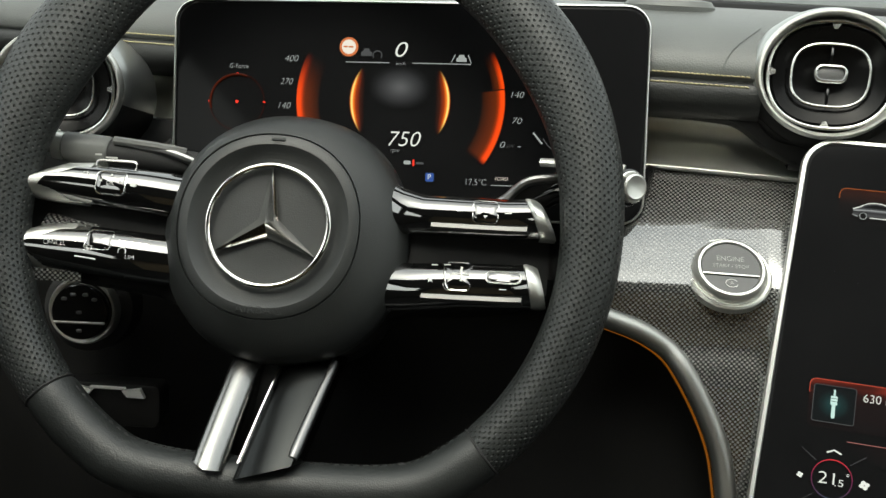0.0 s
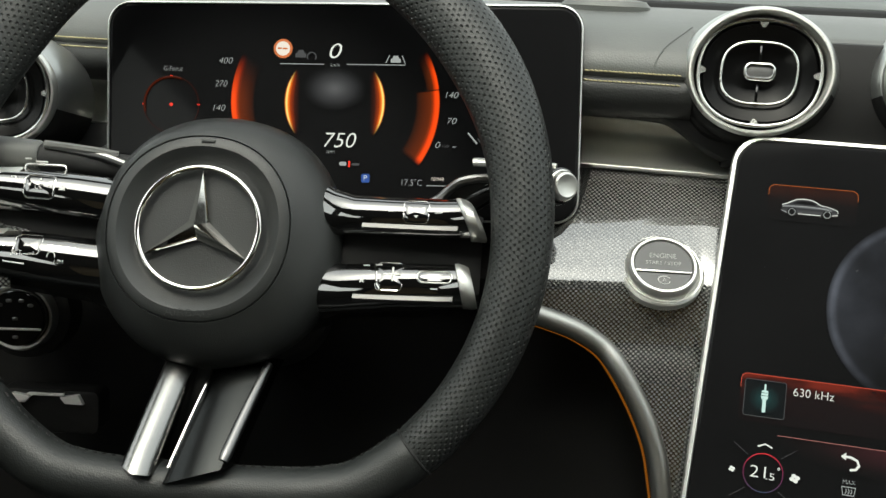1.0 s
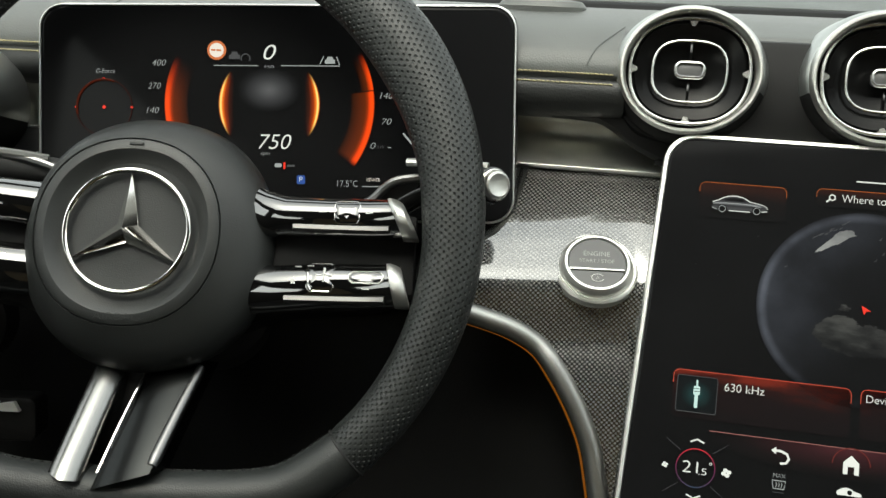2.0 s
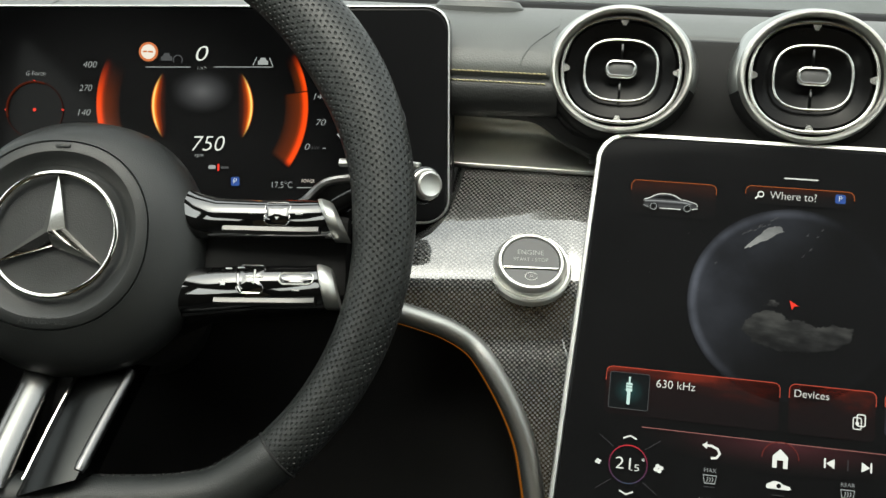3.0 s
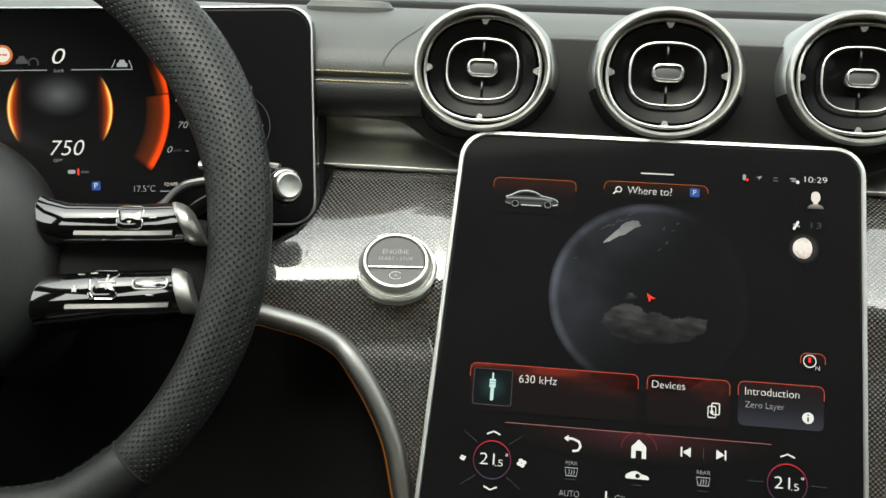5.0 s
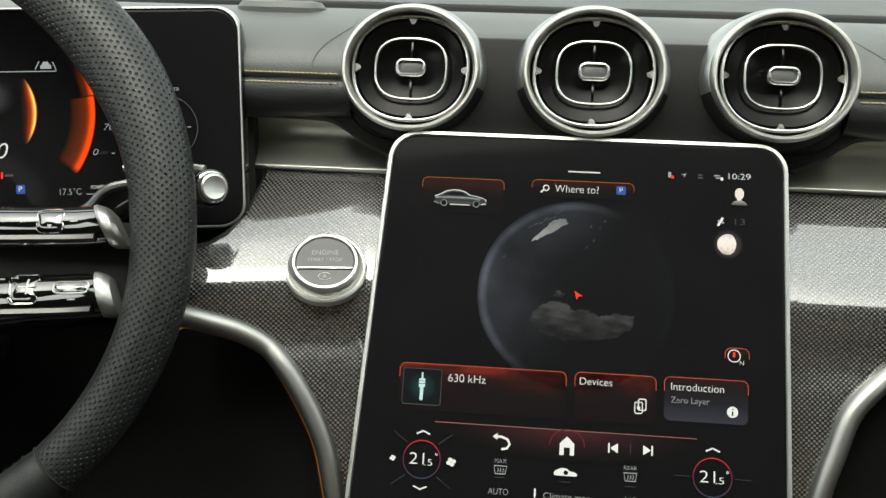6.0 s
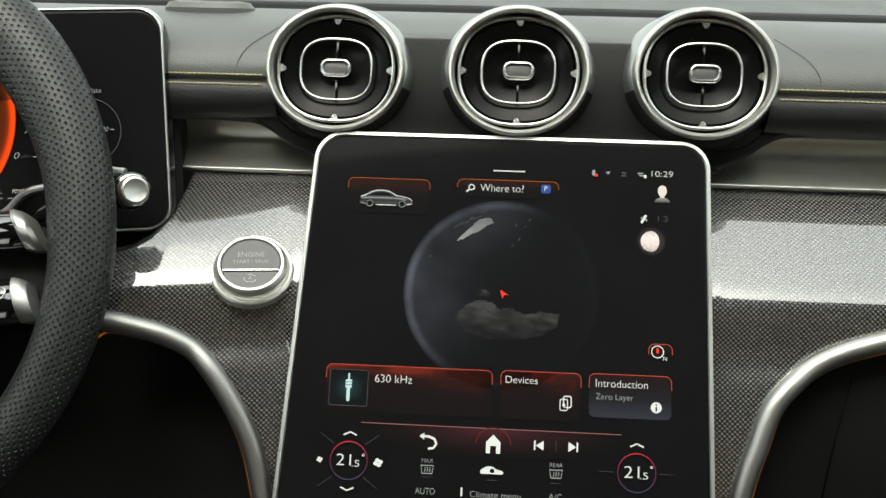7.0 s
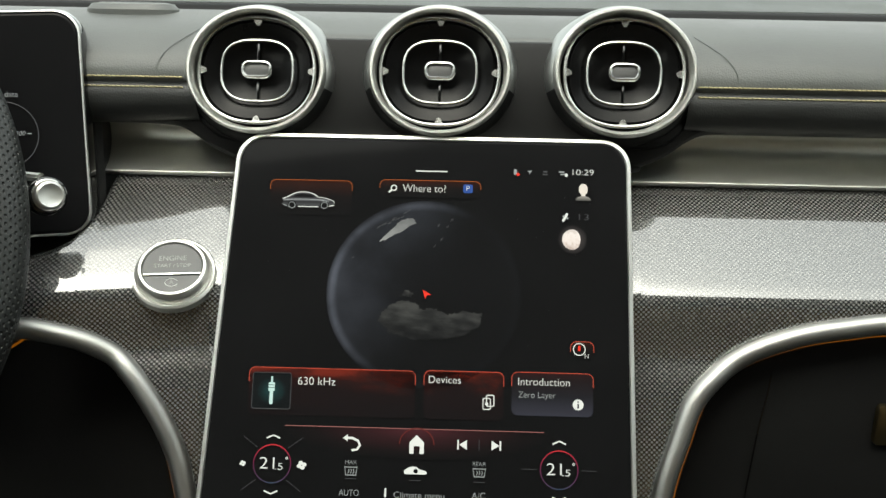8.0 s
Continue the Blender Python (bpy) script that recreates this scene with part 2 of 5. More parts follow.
def loft(rings, closed=True, loop=False, caps=(False, False), bm=None):
    """A skin over rings of equally many points; UV in metres (u along the rings' row, v round the ring)."""
    bm = bm or bmesh.new()
    uv = bm.loops.layers.uv.verify()
    rings = [[Vector(p) for p in ring] for ring in rings]
    vs = [[bm.verts.new(p) for p in ring] for ring in rings]
    n, count = len(rings[0]), len(rings)
    mid = max(range(count), key=lambda i: (rings[i][0] - rings[i][n // 2]).length)
    v_at, u_at = [0.0], [0.0]
    for j in range(n):
        v_at.append(v_at[-1] + (rings[mid][(j + 1) % n] - rings[mid][j]).length)
    for i in range(count):
        u_at.append(u_at[-1] + (sum(rings[(i + 1) % count], Vector()) / n - sum(rings[i], Vector()) / n).length)
    if max(u_at[:-1]) < 0.5 * v_at[-1] / n:
        u_at = [0.0]
        for i in range(count):
            u_at.append(u_at[-1] + (rings[(i + 1) % count][0] - rings[i][0]).length)
    for i in range(count if loop else count - 1):
        for j in range(n if closed else n - 1):
            i2, j2 = (i + 1) % count, (j + 1) % n
            f = bm.faces.new((vs[i][j], vs[i2][j], vs[i2][j2], vs[i][j2]))
            for lp, (a, b) in zip(f.loops, ((i, j), (i + 1, j), (i + 1, j + 1), (i, j + 1))):
                lp[uv].uv = (u_at[a], v_at[b])
    for end, wanted in zip((vs[0], vs[-1]), caps):
        if wanted:
            bm.faces.new(end)
    return bm


def rounded(w, h, r, z=0.0, steps=6, cx=0.0, cy=0.0):
    """The outline of a rounded rectangle, counter-clockwise, in the plane z."""
    pts = []
    for sx, sy, a in ((1, 1, 0), (-1, 1, 90), (-1, -1, 180), (1, -1, 270)):
        for k in range(steps + 1):
            t = radians(a + 90 * k / steps)
            pts.append((cx + sx * (w / 2 - r) + r * math.cos(t), cy + sy * (h / 2 - r) + r * math.sin(t), z))
    return pts


def squircle(a, b, z=0.0, power=2.0, n=64, cx=0.0, cy=0.0):
    pts = []
    for k in range(n):
        t = 2 * math.pi * k / n
        c, s = math.cos(t), math.sin(t)
        pts.append((cx + a * math.copysign(abs(c) ** (2 / power), c), cy + b * math.copysign(abs(s) ** (2 / power), s), z))
    return pts


def slab(w, h, r, thick, edge=0.001, cx=0.0, cy=0.0, z=0.0, bm=None):
    """A rounded slab whose front lies at z, with a softened edge."""
    return loft([rounded(w, h, r, z - thick, cx=cx, cy=cy), rounded(w, h, r, z - edge, cx=cx, cy=cy),
                 rounded(w - 0.6 * edge, h - 0.6 * edge, max(r - 0.3 * edge, 1e-4), z - 0.3 * edge, cx=cx, cy=cy),
                 rounded(w - 2 * edge, h - 2 * edge, max(r - edge, 1e-4), z, cx=cx, cy=cy)], caps=(True, True), bm=bm)


def tube(points, radius, sides=10, loop=False, flat=1.0, bm=None):
    """A round bar along points; radius may be a list."""
    pts = [Vector(p) for p in points]
    rings, count = [], len(pts)
    ref = None
    for i, p in enumerate(pts):
        a = pts[(i - 1) % count] if loop or i else p
        b = pts[(i + 1) % count] if loop or i < count - 1 else p
        d = (b - a).normalized()
        if ref is None:
            ref = d.orthogonal().normalized()
        ref = (ref - d * ref.dot(d)).normalized()
        side = d.cross(ref)
        r = radius[i] if isinstance(radius, (list, tuple)) else radius
        rings.append([p + ref * r * math.cos(2 * math.pi * k / sides) + side * r * flat * math.sin(2 * math.pi * k / sides) for k in range(sides)])
    return loft(rings, loop=loop, caps=(not loop, not loop), bm=bm)


def spline(points, steps=8):
    """Points along a smooth curve through the given ones."""
    p = [Vector(q) for q in points]
    p = [2 * p[0] - p[1]] + p + [2 * p[-1] - p[-2]]
    out = []
    for i in range(1, len(p) - 2):
        for k in range(steps):
            t = k / steps
            a, b, c, d = p[i - 1], p[i], p[i + 1], p[i + 2]
            out.append(0.5 * (2 * b + (c - a) * t + (2 * a - 5 * b + 4 * c - d) * t * t + (3 * b - a - 3 * c + d) * t ** 3))
    out.append(p[-2])
    return out


def sheet(outline, z=0.0, bm=None):
    """A flat figure from an outline, UV 0 to 1 over its box."""
    bm = bm or bmesh.new()
    uv = bm.loops.layers.uv.verify()
    xs, ys = [q[0] for q in outline], [q[1] for q in outline]
    f = bm.faces.new([bm.verts.new((q[0], q[1], z)) for q in outline])
    for lp in f.loops:
        lp[uv].uv = ((lp.vert.co.x - min(xs)) / max(1e-6, max(xs) - min(xs)), (lp.vert.co.y - min(ys)) / max(1e-6, max(ys) - min(ys)))
    return bm


def strip(inner, outer, z=0.0):
    """A flat band between two lines of points; UV: x across from 0 to 1, y along from 0 to 1."""
    bm = bmesh.new()
    uv = bm.loops.layers.uv.verify()
    n = len(inner)
    a = [bm.verts.new((p[0], p[1], z)) for p in inner]
    b = [bm.verts.new((p[0], p[1], z)) for p in outer]
    for i in range(n - 1):
        f = bm.faces.new((a[i], b[i], b[i + 1], a[i + 1]))
        for lp, q in zip(f.loops, ((0, i), (1, i), (1, i + 1), (0, i + 1))):
            lp[uv].uv = (q[0], q[1] / (n - 1))
    return bm


def writing(text, size, material, parent, x, y, z=0.0006, name="lettering", width=None, slant=0.0, align="LEFT", matrix=None):
    """Letters in the built-in font as a flat mesh; width squeezes the line to that length."""
    cu = bpy.data.curves.new(name, "FONT")
    cu.body, cu.size, cu.align_x, cu.align_y, cu.shear = text, size, "LEFT", "CENTER", slant
    cu.offset = -0.011 * size
    tmp = bpy.data.objects.new(name, cu)
    scene.collection.objects.link(tmp)
    me = bpy.data.meshes.new_from_object(tmp.evaluated_get(bpy.context.evaluated_depsgraph_get()))
    bpy.data.objects.remove(tmp)
    xs = [v.co.x for v in me.vertices]
    long = max(xs) - min(xs)
    k = width / long if width else 1.0
    off = {"LEFT": 0, "CENTER": -0.5, "RIGHT": -1}[align] * long * k
    for v in me.vertices:
        v.co = ((v.co.x - min(xs)) * k + off, v.co.y, 0)
    me.materials.clear()
    me.materials.append(material)
    ob = new(name, me)
    ob.parent = parent
    ob.matrix_basis = (matrix or Matrix()) @ pose(x, y, z)
    return ob


# ---- cabin shell ----
def box(bm, x0, x1, y0, y1, z0, z1):
    vs = [bm.verts.new(p) for p in ((x0, y0, z0), (x1, y0, z0), (x1, y1, z0), (x0, y1, z0), (x0, y0, z1), (x1, y0, z1), (x1, y1, z1), (x0, y1, z1))]
    for q in ((3, 2, 1, 0), (4, 5, 6, 7), (0, 1, 5, 4), (1, 2, 6, 5), (2, 3, 7, 6), (3, 0, 4, 7)):
        bm.faces.new([vs[i] for i in q])
    return bm


def structure(name, boxes, material, label, category):
    bm = bmesh.new()
    for b in boxes:
        box(bm, *b)
    return tagged(part(name, bm, material), label, category, kind="structure")


ROOF, ROOF_EDGE = 1.22, -0.50
structure("floor", [(-0.86, 0.82, -1.7, 1.0, 0.0, 0.05)], CARPET, "black carpeted cabin floor", "floor")
structure("ceiling", [(-0.86, 0.82, -1.7, ROOF_EDGE, ROOF, ROOF + 0.04), (-0.86, -0.80, ROOF_EDGE, 0.16, ROOF, ROOF + 0.04), (0.78, 0.82, ROOF_EDGE, 0.16, ROOF, ROOF + 0.04)],
          SHELL, "grey cloth headliner with an open roof light", "ceiling")
structure("wall_west", [(-0.90, -0.86, -1.7, 1.0, 0.0, 0.90), (-0.90, -0.86, -0.62, -0.5, 0.90, 1.17), (-0.90, -0.86, -1.7, -1.45, 0.90, 1.17), (-0.90, -0.86, -1.7, 0.2, 1.17, ROOF)],
          SOFT, "dark door sides with two window openings", "car door")
structure("wall_east", [(0.82, 0.86, -1.7, 1.0, 0.0, 0.90), (0.82, 0.86, -0.62, -0.5, 0.90, 1.17), (0.82, 0.86, -1.7, -1.45, 0.90, 1.17), (0.82, 0.86, -1.7, 0.2, 1.17, ROOF)],
          SOFT, "dark door sides with two window openings", "car door")
# out of view: closes the cabin and gives the recess panel a tan reflection
structure("wall_south", [(-0.86, 0.82, -1.74, -1.7, 0.0, ROOF)], TAN, "unseen rear end of the cabin, tan so the dash reflects it", "wall")
structure("wall_north", [(-0.86, 0.82, 1.0, 1.04, 0.0, 0.88)], SOFT, "dark front end of the cabin", "wall")

# ---- dashboard ----
DASH = pose(0.003, 0.0727, 0.8155, 0, 0, -10.6) @ Matrix.Scale(1.016, 4)
dash = thing("dashboard", DASH, "grey leather dashboard with woven metal trim and yellow stitching", "dashboard")
LEFT_END, RIGHT_END = -0.72, 0.80


def run(profile, x0=LEFT_END, x1=RIGHT_END, count=40, steps=5):
    """A moulding: the profile (depth, height) drawn along the dashboard."""
    line = spline([(0, y, z) for y, z in profile], steps)
    return loft([[(x0 + (x1 - x0) * i / count, p.y, p.z) for p in line] for i in range(count + 1)], closed=False)


UPPER = [(-0.0082, -0.0098), (-0.0095, -0.0070), (-0.0075, 0.0005), (0.000, 0.0095), (0.020, 0.0205), (0.050, 0.0285), (0.085, 0.0325), (0.110, 0.030), (0.118, 0.020)]
LIP = [(-0.0082, -0.0100), (-0.0108, -0.0125), (-0.0125, -0.0180), (-0.0115, -0.0250), (-0.006, -0.0320), (0.004, -0.0362), (0.022, -0.0375)]
NOOK = [(0.022, -0.0370), (0.030, -0.0395), (0.031, -0.0470), (0.028, -0.0540), (0.021, -0.0595), (0.013, -0.0630), (0.0040, -0.0658), (0.0040, -0.0675), (0.0085, -0.0700)]
BACK = UPPER[4:]
for x0, x1, line in ((LEFT_END, -0.505, UPPER), (-0.505, -0.230, BACK), (-0.230, -0.150, UPPER), (-0.150, 0.152, [(0.010, 0.0145), (0.014, 0.0172)] + UPPER[4:]), (0.152, RIGHT_END, UPPER)):
    part("upper_pad", run(line, x0, x1, 24), PAD, dash, "grey leather upper pad")
# lip turned away from the sky: its shade is in the skin colour
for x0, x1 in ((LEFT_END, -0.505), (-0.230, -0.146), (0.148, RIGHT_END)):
    part("lower_lip", run(LIP, x0, x1, 24), LIPSKIN, dash, "leather lower lip, shade of its underside put into the colour")
for x0, x1 in ((LEFT_END, -0.505), (-0.238, RIGHT_END)):
    part("recess_panel", run(NOOK, x0, x1), RECESS, dash, "satin grey recessed panel")
part("rear_pad", run([(0.127, 0.030), (0.129, 0.0362), (0.145, 0.0410), (0.3, 0.060), (0.6, 0.075)], -0.70, 0.66), REARSKIN, dash, "darker grain at the foot of the windscreen")
# added black strip that draws the shaded gap as a dark line
part("gap_shade", run([(0.104, 0.022), (0.116, 0.0335), (0.120, 0.0362), (0.125, 0.0372), (0.131, 0.034)]), DEEP, dash, "black strip standing in for the dark gap behind the pad")


LEFT_ARCH = [(-0.75, -0.1363), (-0.2304, -0.1363), (-0.2116, -0.141), (-0.1922, -0.1487), (-0.173, -0.1618), (-0.1557, -0.1846), (-0.1425, -0.2095), (-0.1358, -0.2323), (-0.1285, -0.2673), (-0.1242, -0.3084)]
RIGHT_ARCH = [(0.1186, -0.3085), (0.1228, -0.2676), (0.1292, -0.2277), (0.1374, -0.202), (0.1495, -0.174), (0.1763, -0.1521), (0.2096, -0.1385), (0.2426, -0.1322), (0.2649, -0.1296), (0.33, -0.126), (0.75, -0.12)]


def arch_height(x):
    """How far down the woven trim reaches at x."""
    left, right = LEFT_ARCH, RIGHT_ARCH
    if left[-1][0] < x < right[0][0]:
        return -0.33
    side = left if x < 0 else right
    return float(np.interp(x, [p[0] for p in side], [p[1] for p in side]))


TRIM = [(0.0090, -0.0694), (0.0010, -0.0758), (-0.0080, -0.0832), (-0.0166, -0.0903), (-0.0252, -0.0974), (-0.0338, -0.1045), (-0.0424, -0.1117), (-0.0502, -0.1186), (-0.0545, -0.1240), (-0.0568, -0.1305), (-0.0580, -0.1385), (-0.0602, -0.1580), (-0.0680, -0.1720), (-0.0800, -0.2050), (-0.0980, -0.2650), (-0.1200, -0.3400)]
FOLD = [(-0.3, -0.1083), (-0.2352, -0.1083), (-0.2222, -0.1062), (-0.2133, -0.1016), (-0.208, -0.0955), (-0.2058, -0.0895), (-0.2044, -0.0826), (-0.204, -0.0759), (-0.2035, -0.0694)]


def trim_top(x):
    if x < -0.5:
        return -0.0694
    return float(np.interp(x, [p[0] for p in FOLD], [p[1] for p in FOLD]))


TRIM_LINE = spline([(0, y, z) for y, z in TRIM], 6)


def trim_depth(z, x=0.0):
    """Depth of the woven trim; it swells towards the driver beside the instrument display."""
    u, t = max(0.0, -0.13 - x), max(0.0, min(1.0, (-0.0694 - z) / 0.036))
    swell = 0.3 * u * u / (u + 0.02) * t * t * (3 - 2 * t)
    return float(np.interp(-z, [-p.z for p in TRIM_LINE], [p.y for p in TRIM_LINE])) - swell


def trim_panel(stations):
    bm = bmesh.new()
    uv = bm.loops.layers.uv.verify()
    xs = sorted({round(float(v), 4) for v in stations})
    arc = [0.0]
    for a, b in zip(TRIM_LINE, TRIM_LINE[1:]):
        arc.append(arc[-1] + (b - a).length)
    rows = 60
    grid = []
    for x in xs:
        bottom, top = arch_height(x), trim_top(x)
        col = []
        for k in range(rows + 1):
            z = top + (bottom - top) * k / rows
            v = float(np.interp(-z, [-p.z for p in TRIM_LINE], arc))
            col.append((bm.verts.new((x, trim_depth(z, x), z)), v))
        grid.append((x, col))
    for (xa, a), (xb, b) in zip(grid, grid[1:]):
        for k in range(rows):
            f = bm.faces.new((a[k][0], a[k + 1][0], b[k + 1][0], b[k][0]))
            for lp, q in zip(f.loops, ((xa, a[k][1]), (xa, a[k + 1][1]), (xb, b[k + 1][1]), (xb, b[k][1]))):
                lp[uv].uv = q
    return bm


part("trim_panel", trim_panel((*np.linspace(-0.243, -0.13, 80), *np.linspace(-0.13, 0.12, 20), *np.linspace(0.12, 0.28, 80), *np.linspace(0.28, 0.8, 16))), WEAVE, dash, "silver woven metal-thread trim under clear lacquer")
part("trim_panel", trim_panel(np.linspace(-0.540, -0.508, 8)), WEAVE, dash)
part("side_panel", run([(-0.010, -0.0655), (-0.025, -0.10), (-0.035, -0.16)], -0.72, -0.540, 6), SOFT, dash)


def scoop():
    """The woven fold that dips round the lower corner of the instrument display."""
    outer = [Vector((x, trim_depth(trim_top(x), x), trim_top(x))) for x in np.linspace(-0.243, -0.2036, 40)]
    rings = []
    for k in range(7):
        t = k / 6
        rings.append([p + Vector((-0.007 * t * min(1, (p.x + 0.26) * 30), 0.010 * t + 0.008 * t * t, 0.0010 * t - 0.0024 * t * t)) for p in outer])
    return loft(rings, closed=False)


part("trim_fold", scoop(), WEAVE, dash, "woven fold beside the instrument display")


def console_arch(points, label):
    """A satin bar along the edge of the woven trim, with a thin amber light line below it."""
    ob = thing("trim_arch", DASH, label, "trim strip", "console arches")
    part("bar", tube(points, 0.0062, 14), ARCHBAR, ob)
    inner = []
    for i, p in enumerate(points):
        d = (points[min(i + 1, len(points) - 1)] - points[max(i - 1, 0)]).normalized()
        n = Vector((-d.z, 0, d.x))
        if n.z > 0:
            n = -n
        inner.append(p + n * 0.0078 + Vector((0, 0.003, 0)))
    part("light_line", tube(inner, 0.0007, 6), AMBER, ob, "thin amber light line")
    return ob


left_arch = spline([(-0.243, 0, LEFT_ARCH[1][1] - 0.006)] + [(x, 0, z) for x, z in LEFT_ARCH[1:]], 8)
right_arch = spline([(x, 0, z) for x, z in RIGHT_ARCH], 8)
for line in (left_arch, right_arch):
    edge = [p.copy() for p in line]
    for i, p in enumerate(line):
        d = (edge[min(i + 1, len(edge) - 1)] - edge[max(i - 1, 0)]).normalized()
        side = Vector((-d.z, 0, d.x))
        p -= side * math.copysign(0.0048, side.z)
        p.y = trim_depth(p.z, p.x) - 0.002
console_arch(left_arch, "satin silver arch bar edging the woven trim beside the driver's knee")
console_arch(right_arch, "satin silver arch bar edging the woven trim over the glovebox")

# dark knee panels under the arches
knee = thing("knee_panel", DASH, "black plastic knee panel below the dashboard", "panel")
part("panel", run([(-0.035, -0.140), (-0.034, -0.17), (-0.045, -0.25), (-0.06, -0.40), (0.00, -0.55)], -0.72, -0.12, 20), DEEP, knee)
part("upper_panel", run([(0.010, -0.075), (-0.004, -0.100), (-0.020, -0.120), (-0.032, -0.142)], -0.505, -0.235, 12), SOFT, knee)
glove = thing("glovebox", DASH, "black soft-touch glovebox with a bronze lock plate", "glovebox")
part("lid", run([(-0.038, -0.122), (-0.042, -0.135), (-0.050, -0.17), (-0.054, -0.25), (-0.045, -0.40), (0.02, -0.55)], 0.118, 0.80, 20), DEEP, glove)
part("seam", tube(spline([(0.204, -0.0425, -0.142), (0.2035, -0.0465, -0.160), (0.200, -0.0525, -0.180), (0.196, -0.0545, -0.205), (0.192, -0.0555, -0.25)], 6), 0.0005, 6), PIANO, glove)
BRONZE = surface("bronze_metal", (0.30, 0.24, 0.13), 0.3, metal=1.0)
lockm = pose(0.281, -0.0575, -0.199, 92, 0, 0)
part("lock_plate", slab(0.034, 0.026, 0.003, 0.004), BRONZE, glove, "bronze lock plate", matrix=lockm)
part("keyhole", loft([squircle(0.008, 0.008, -0.001, n=24), squircle(0.008, 0.008, 0.001, n=24), squircle(0.006, 0.006, 0.0012, n=24)], caps=(True, True)), PIANO, glove, matrix=lockm)


# black pod that carries the middle vents
def pod():
    rings = []
    for z, grow in ((-0.060, 0.0), (-0.018, 0.0), (-0.0145, -0.0015), (-0.0130, -0.005)):
        rings.append(rounded(0.306 + 2 * grow, 0.064 + 2 * grow, 0.028 + grow, z, 10, 0.001, -0.0095))
    return loft(rings, caps=(True, True))


part("vent_pod", pod(), PODSKIN, dash, "black pod round the middle vents", matrix=pose(0, -0.012, 0, 75, 0, 0))


def pod_foot():
    """The pod's lower edge, sweeping out of the lip on both sides."""
    half = [(0.190, -0.0350), (0.172, -0.0358), (0.160, -0.0372), (0.150, -0.0425), (0.142, -0.0485), (0.132, -0.0540), (0.120, -0.0585), (0.104, -0.0610)]
    low = spline([(x, z, 0) for x, z in half] + [(-x, z - 0.0008, 0) for x, z in reversed(half)], 6)
    rings = []
    for y, lift in ((0.030, 0.0), (0.002, 0.0), (-0.002, 0.0012), (-0.0045, 0.0040)):
        rings.append([(p.x, y, p.y + lift) for p in low] + [(-0.188, y, -0.0300), (0.188, y, -0.0300)])
    return loft(rings, caps=(True, True))


part("pod_foot", pod_foot(), PODSKIN, dash)
# seams of the leather beside the vents, and the pad's small rear bulge
for x0, x1 in ((-0.150, -0.1705), (0.156, 0.1775)):
    pts = spline([(x0 + (x1 - x0) * t, y - 0.0004, z + 0.0004) for t, y, z in ((1.0, -0.0085, -0.008), (0.95, -0.0075, 0.0005), (0.7, 0.000, 0.0095), (0.25, 0.013, 0.0172), (0.0, 0.022, 0.0212))], 6)
    part("seam", tube(pts, 0.00022, 5), REARSKIN, dash)
part("pad_bulge", loft([squircle(0.030, 0.016, 0.018, 2.6, 40), squircle(0.030, 0.016, 0.032, 2.6, 40), squircle(0.027, 0.0135, 0.0355, 2.6, 40), squircle(0.02, 0.009, 0.0365, 2.6, 40)], caps=(True, True)), PAD, dash, matrix=pose(-0.208, 0.066, 0))

# stitching
stitch_mesh = None


def stitch_rows(x0, x1):
    global stitch_mesh
    x = x0
    while x < x1:
        for y, z in ((-0.0101, -0.0066), (-0.0113, -0.0124)):
            if stitch_mesh is None:
                ob = part("stitch", tube([(-0.0013, 0, -0.0002), (-0.0009, 0, 0), (0.0009, 0, 0.0001), (0.0013, 0, -0.0001)], [0.0002, 0.0005, 0.0005, 0.0002], 6), THREAD, dash)
                stitch_mesh = ob.data
            else:
                ob = new("stitch", stitch_mesh)
                ob.parent = dash
            ob.matrix_basis = pose(x, y, z, 0, 8 + random.uniform(-4, 4), 0)
        x += 0.0029


stitch_rows(-0.2190, -0.153)
stitch_rows(0.155, 0.285)
stitch_rows(-0.60, -0.505)


# ---- air vents ----
FACE = surface("glossy_vent_black", (0.0035, 0.0035, 0.0035), 0.22, wear=0.1)
FACE.node_tree.nodes["Principled BSDF"].inputs["Specular IOR Level"].default_value = 0.12
RINGS = surface("vent_ring_silver", (0.60, 0.60, 0.57), 0.26, metal=1.0, wear=0.06)
HOOD = surface("satin_hood", (0.36, 0.37, 0.36), 0.34, metal=0.9, wear=0.05)


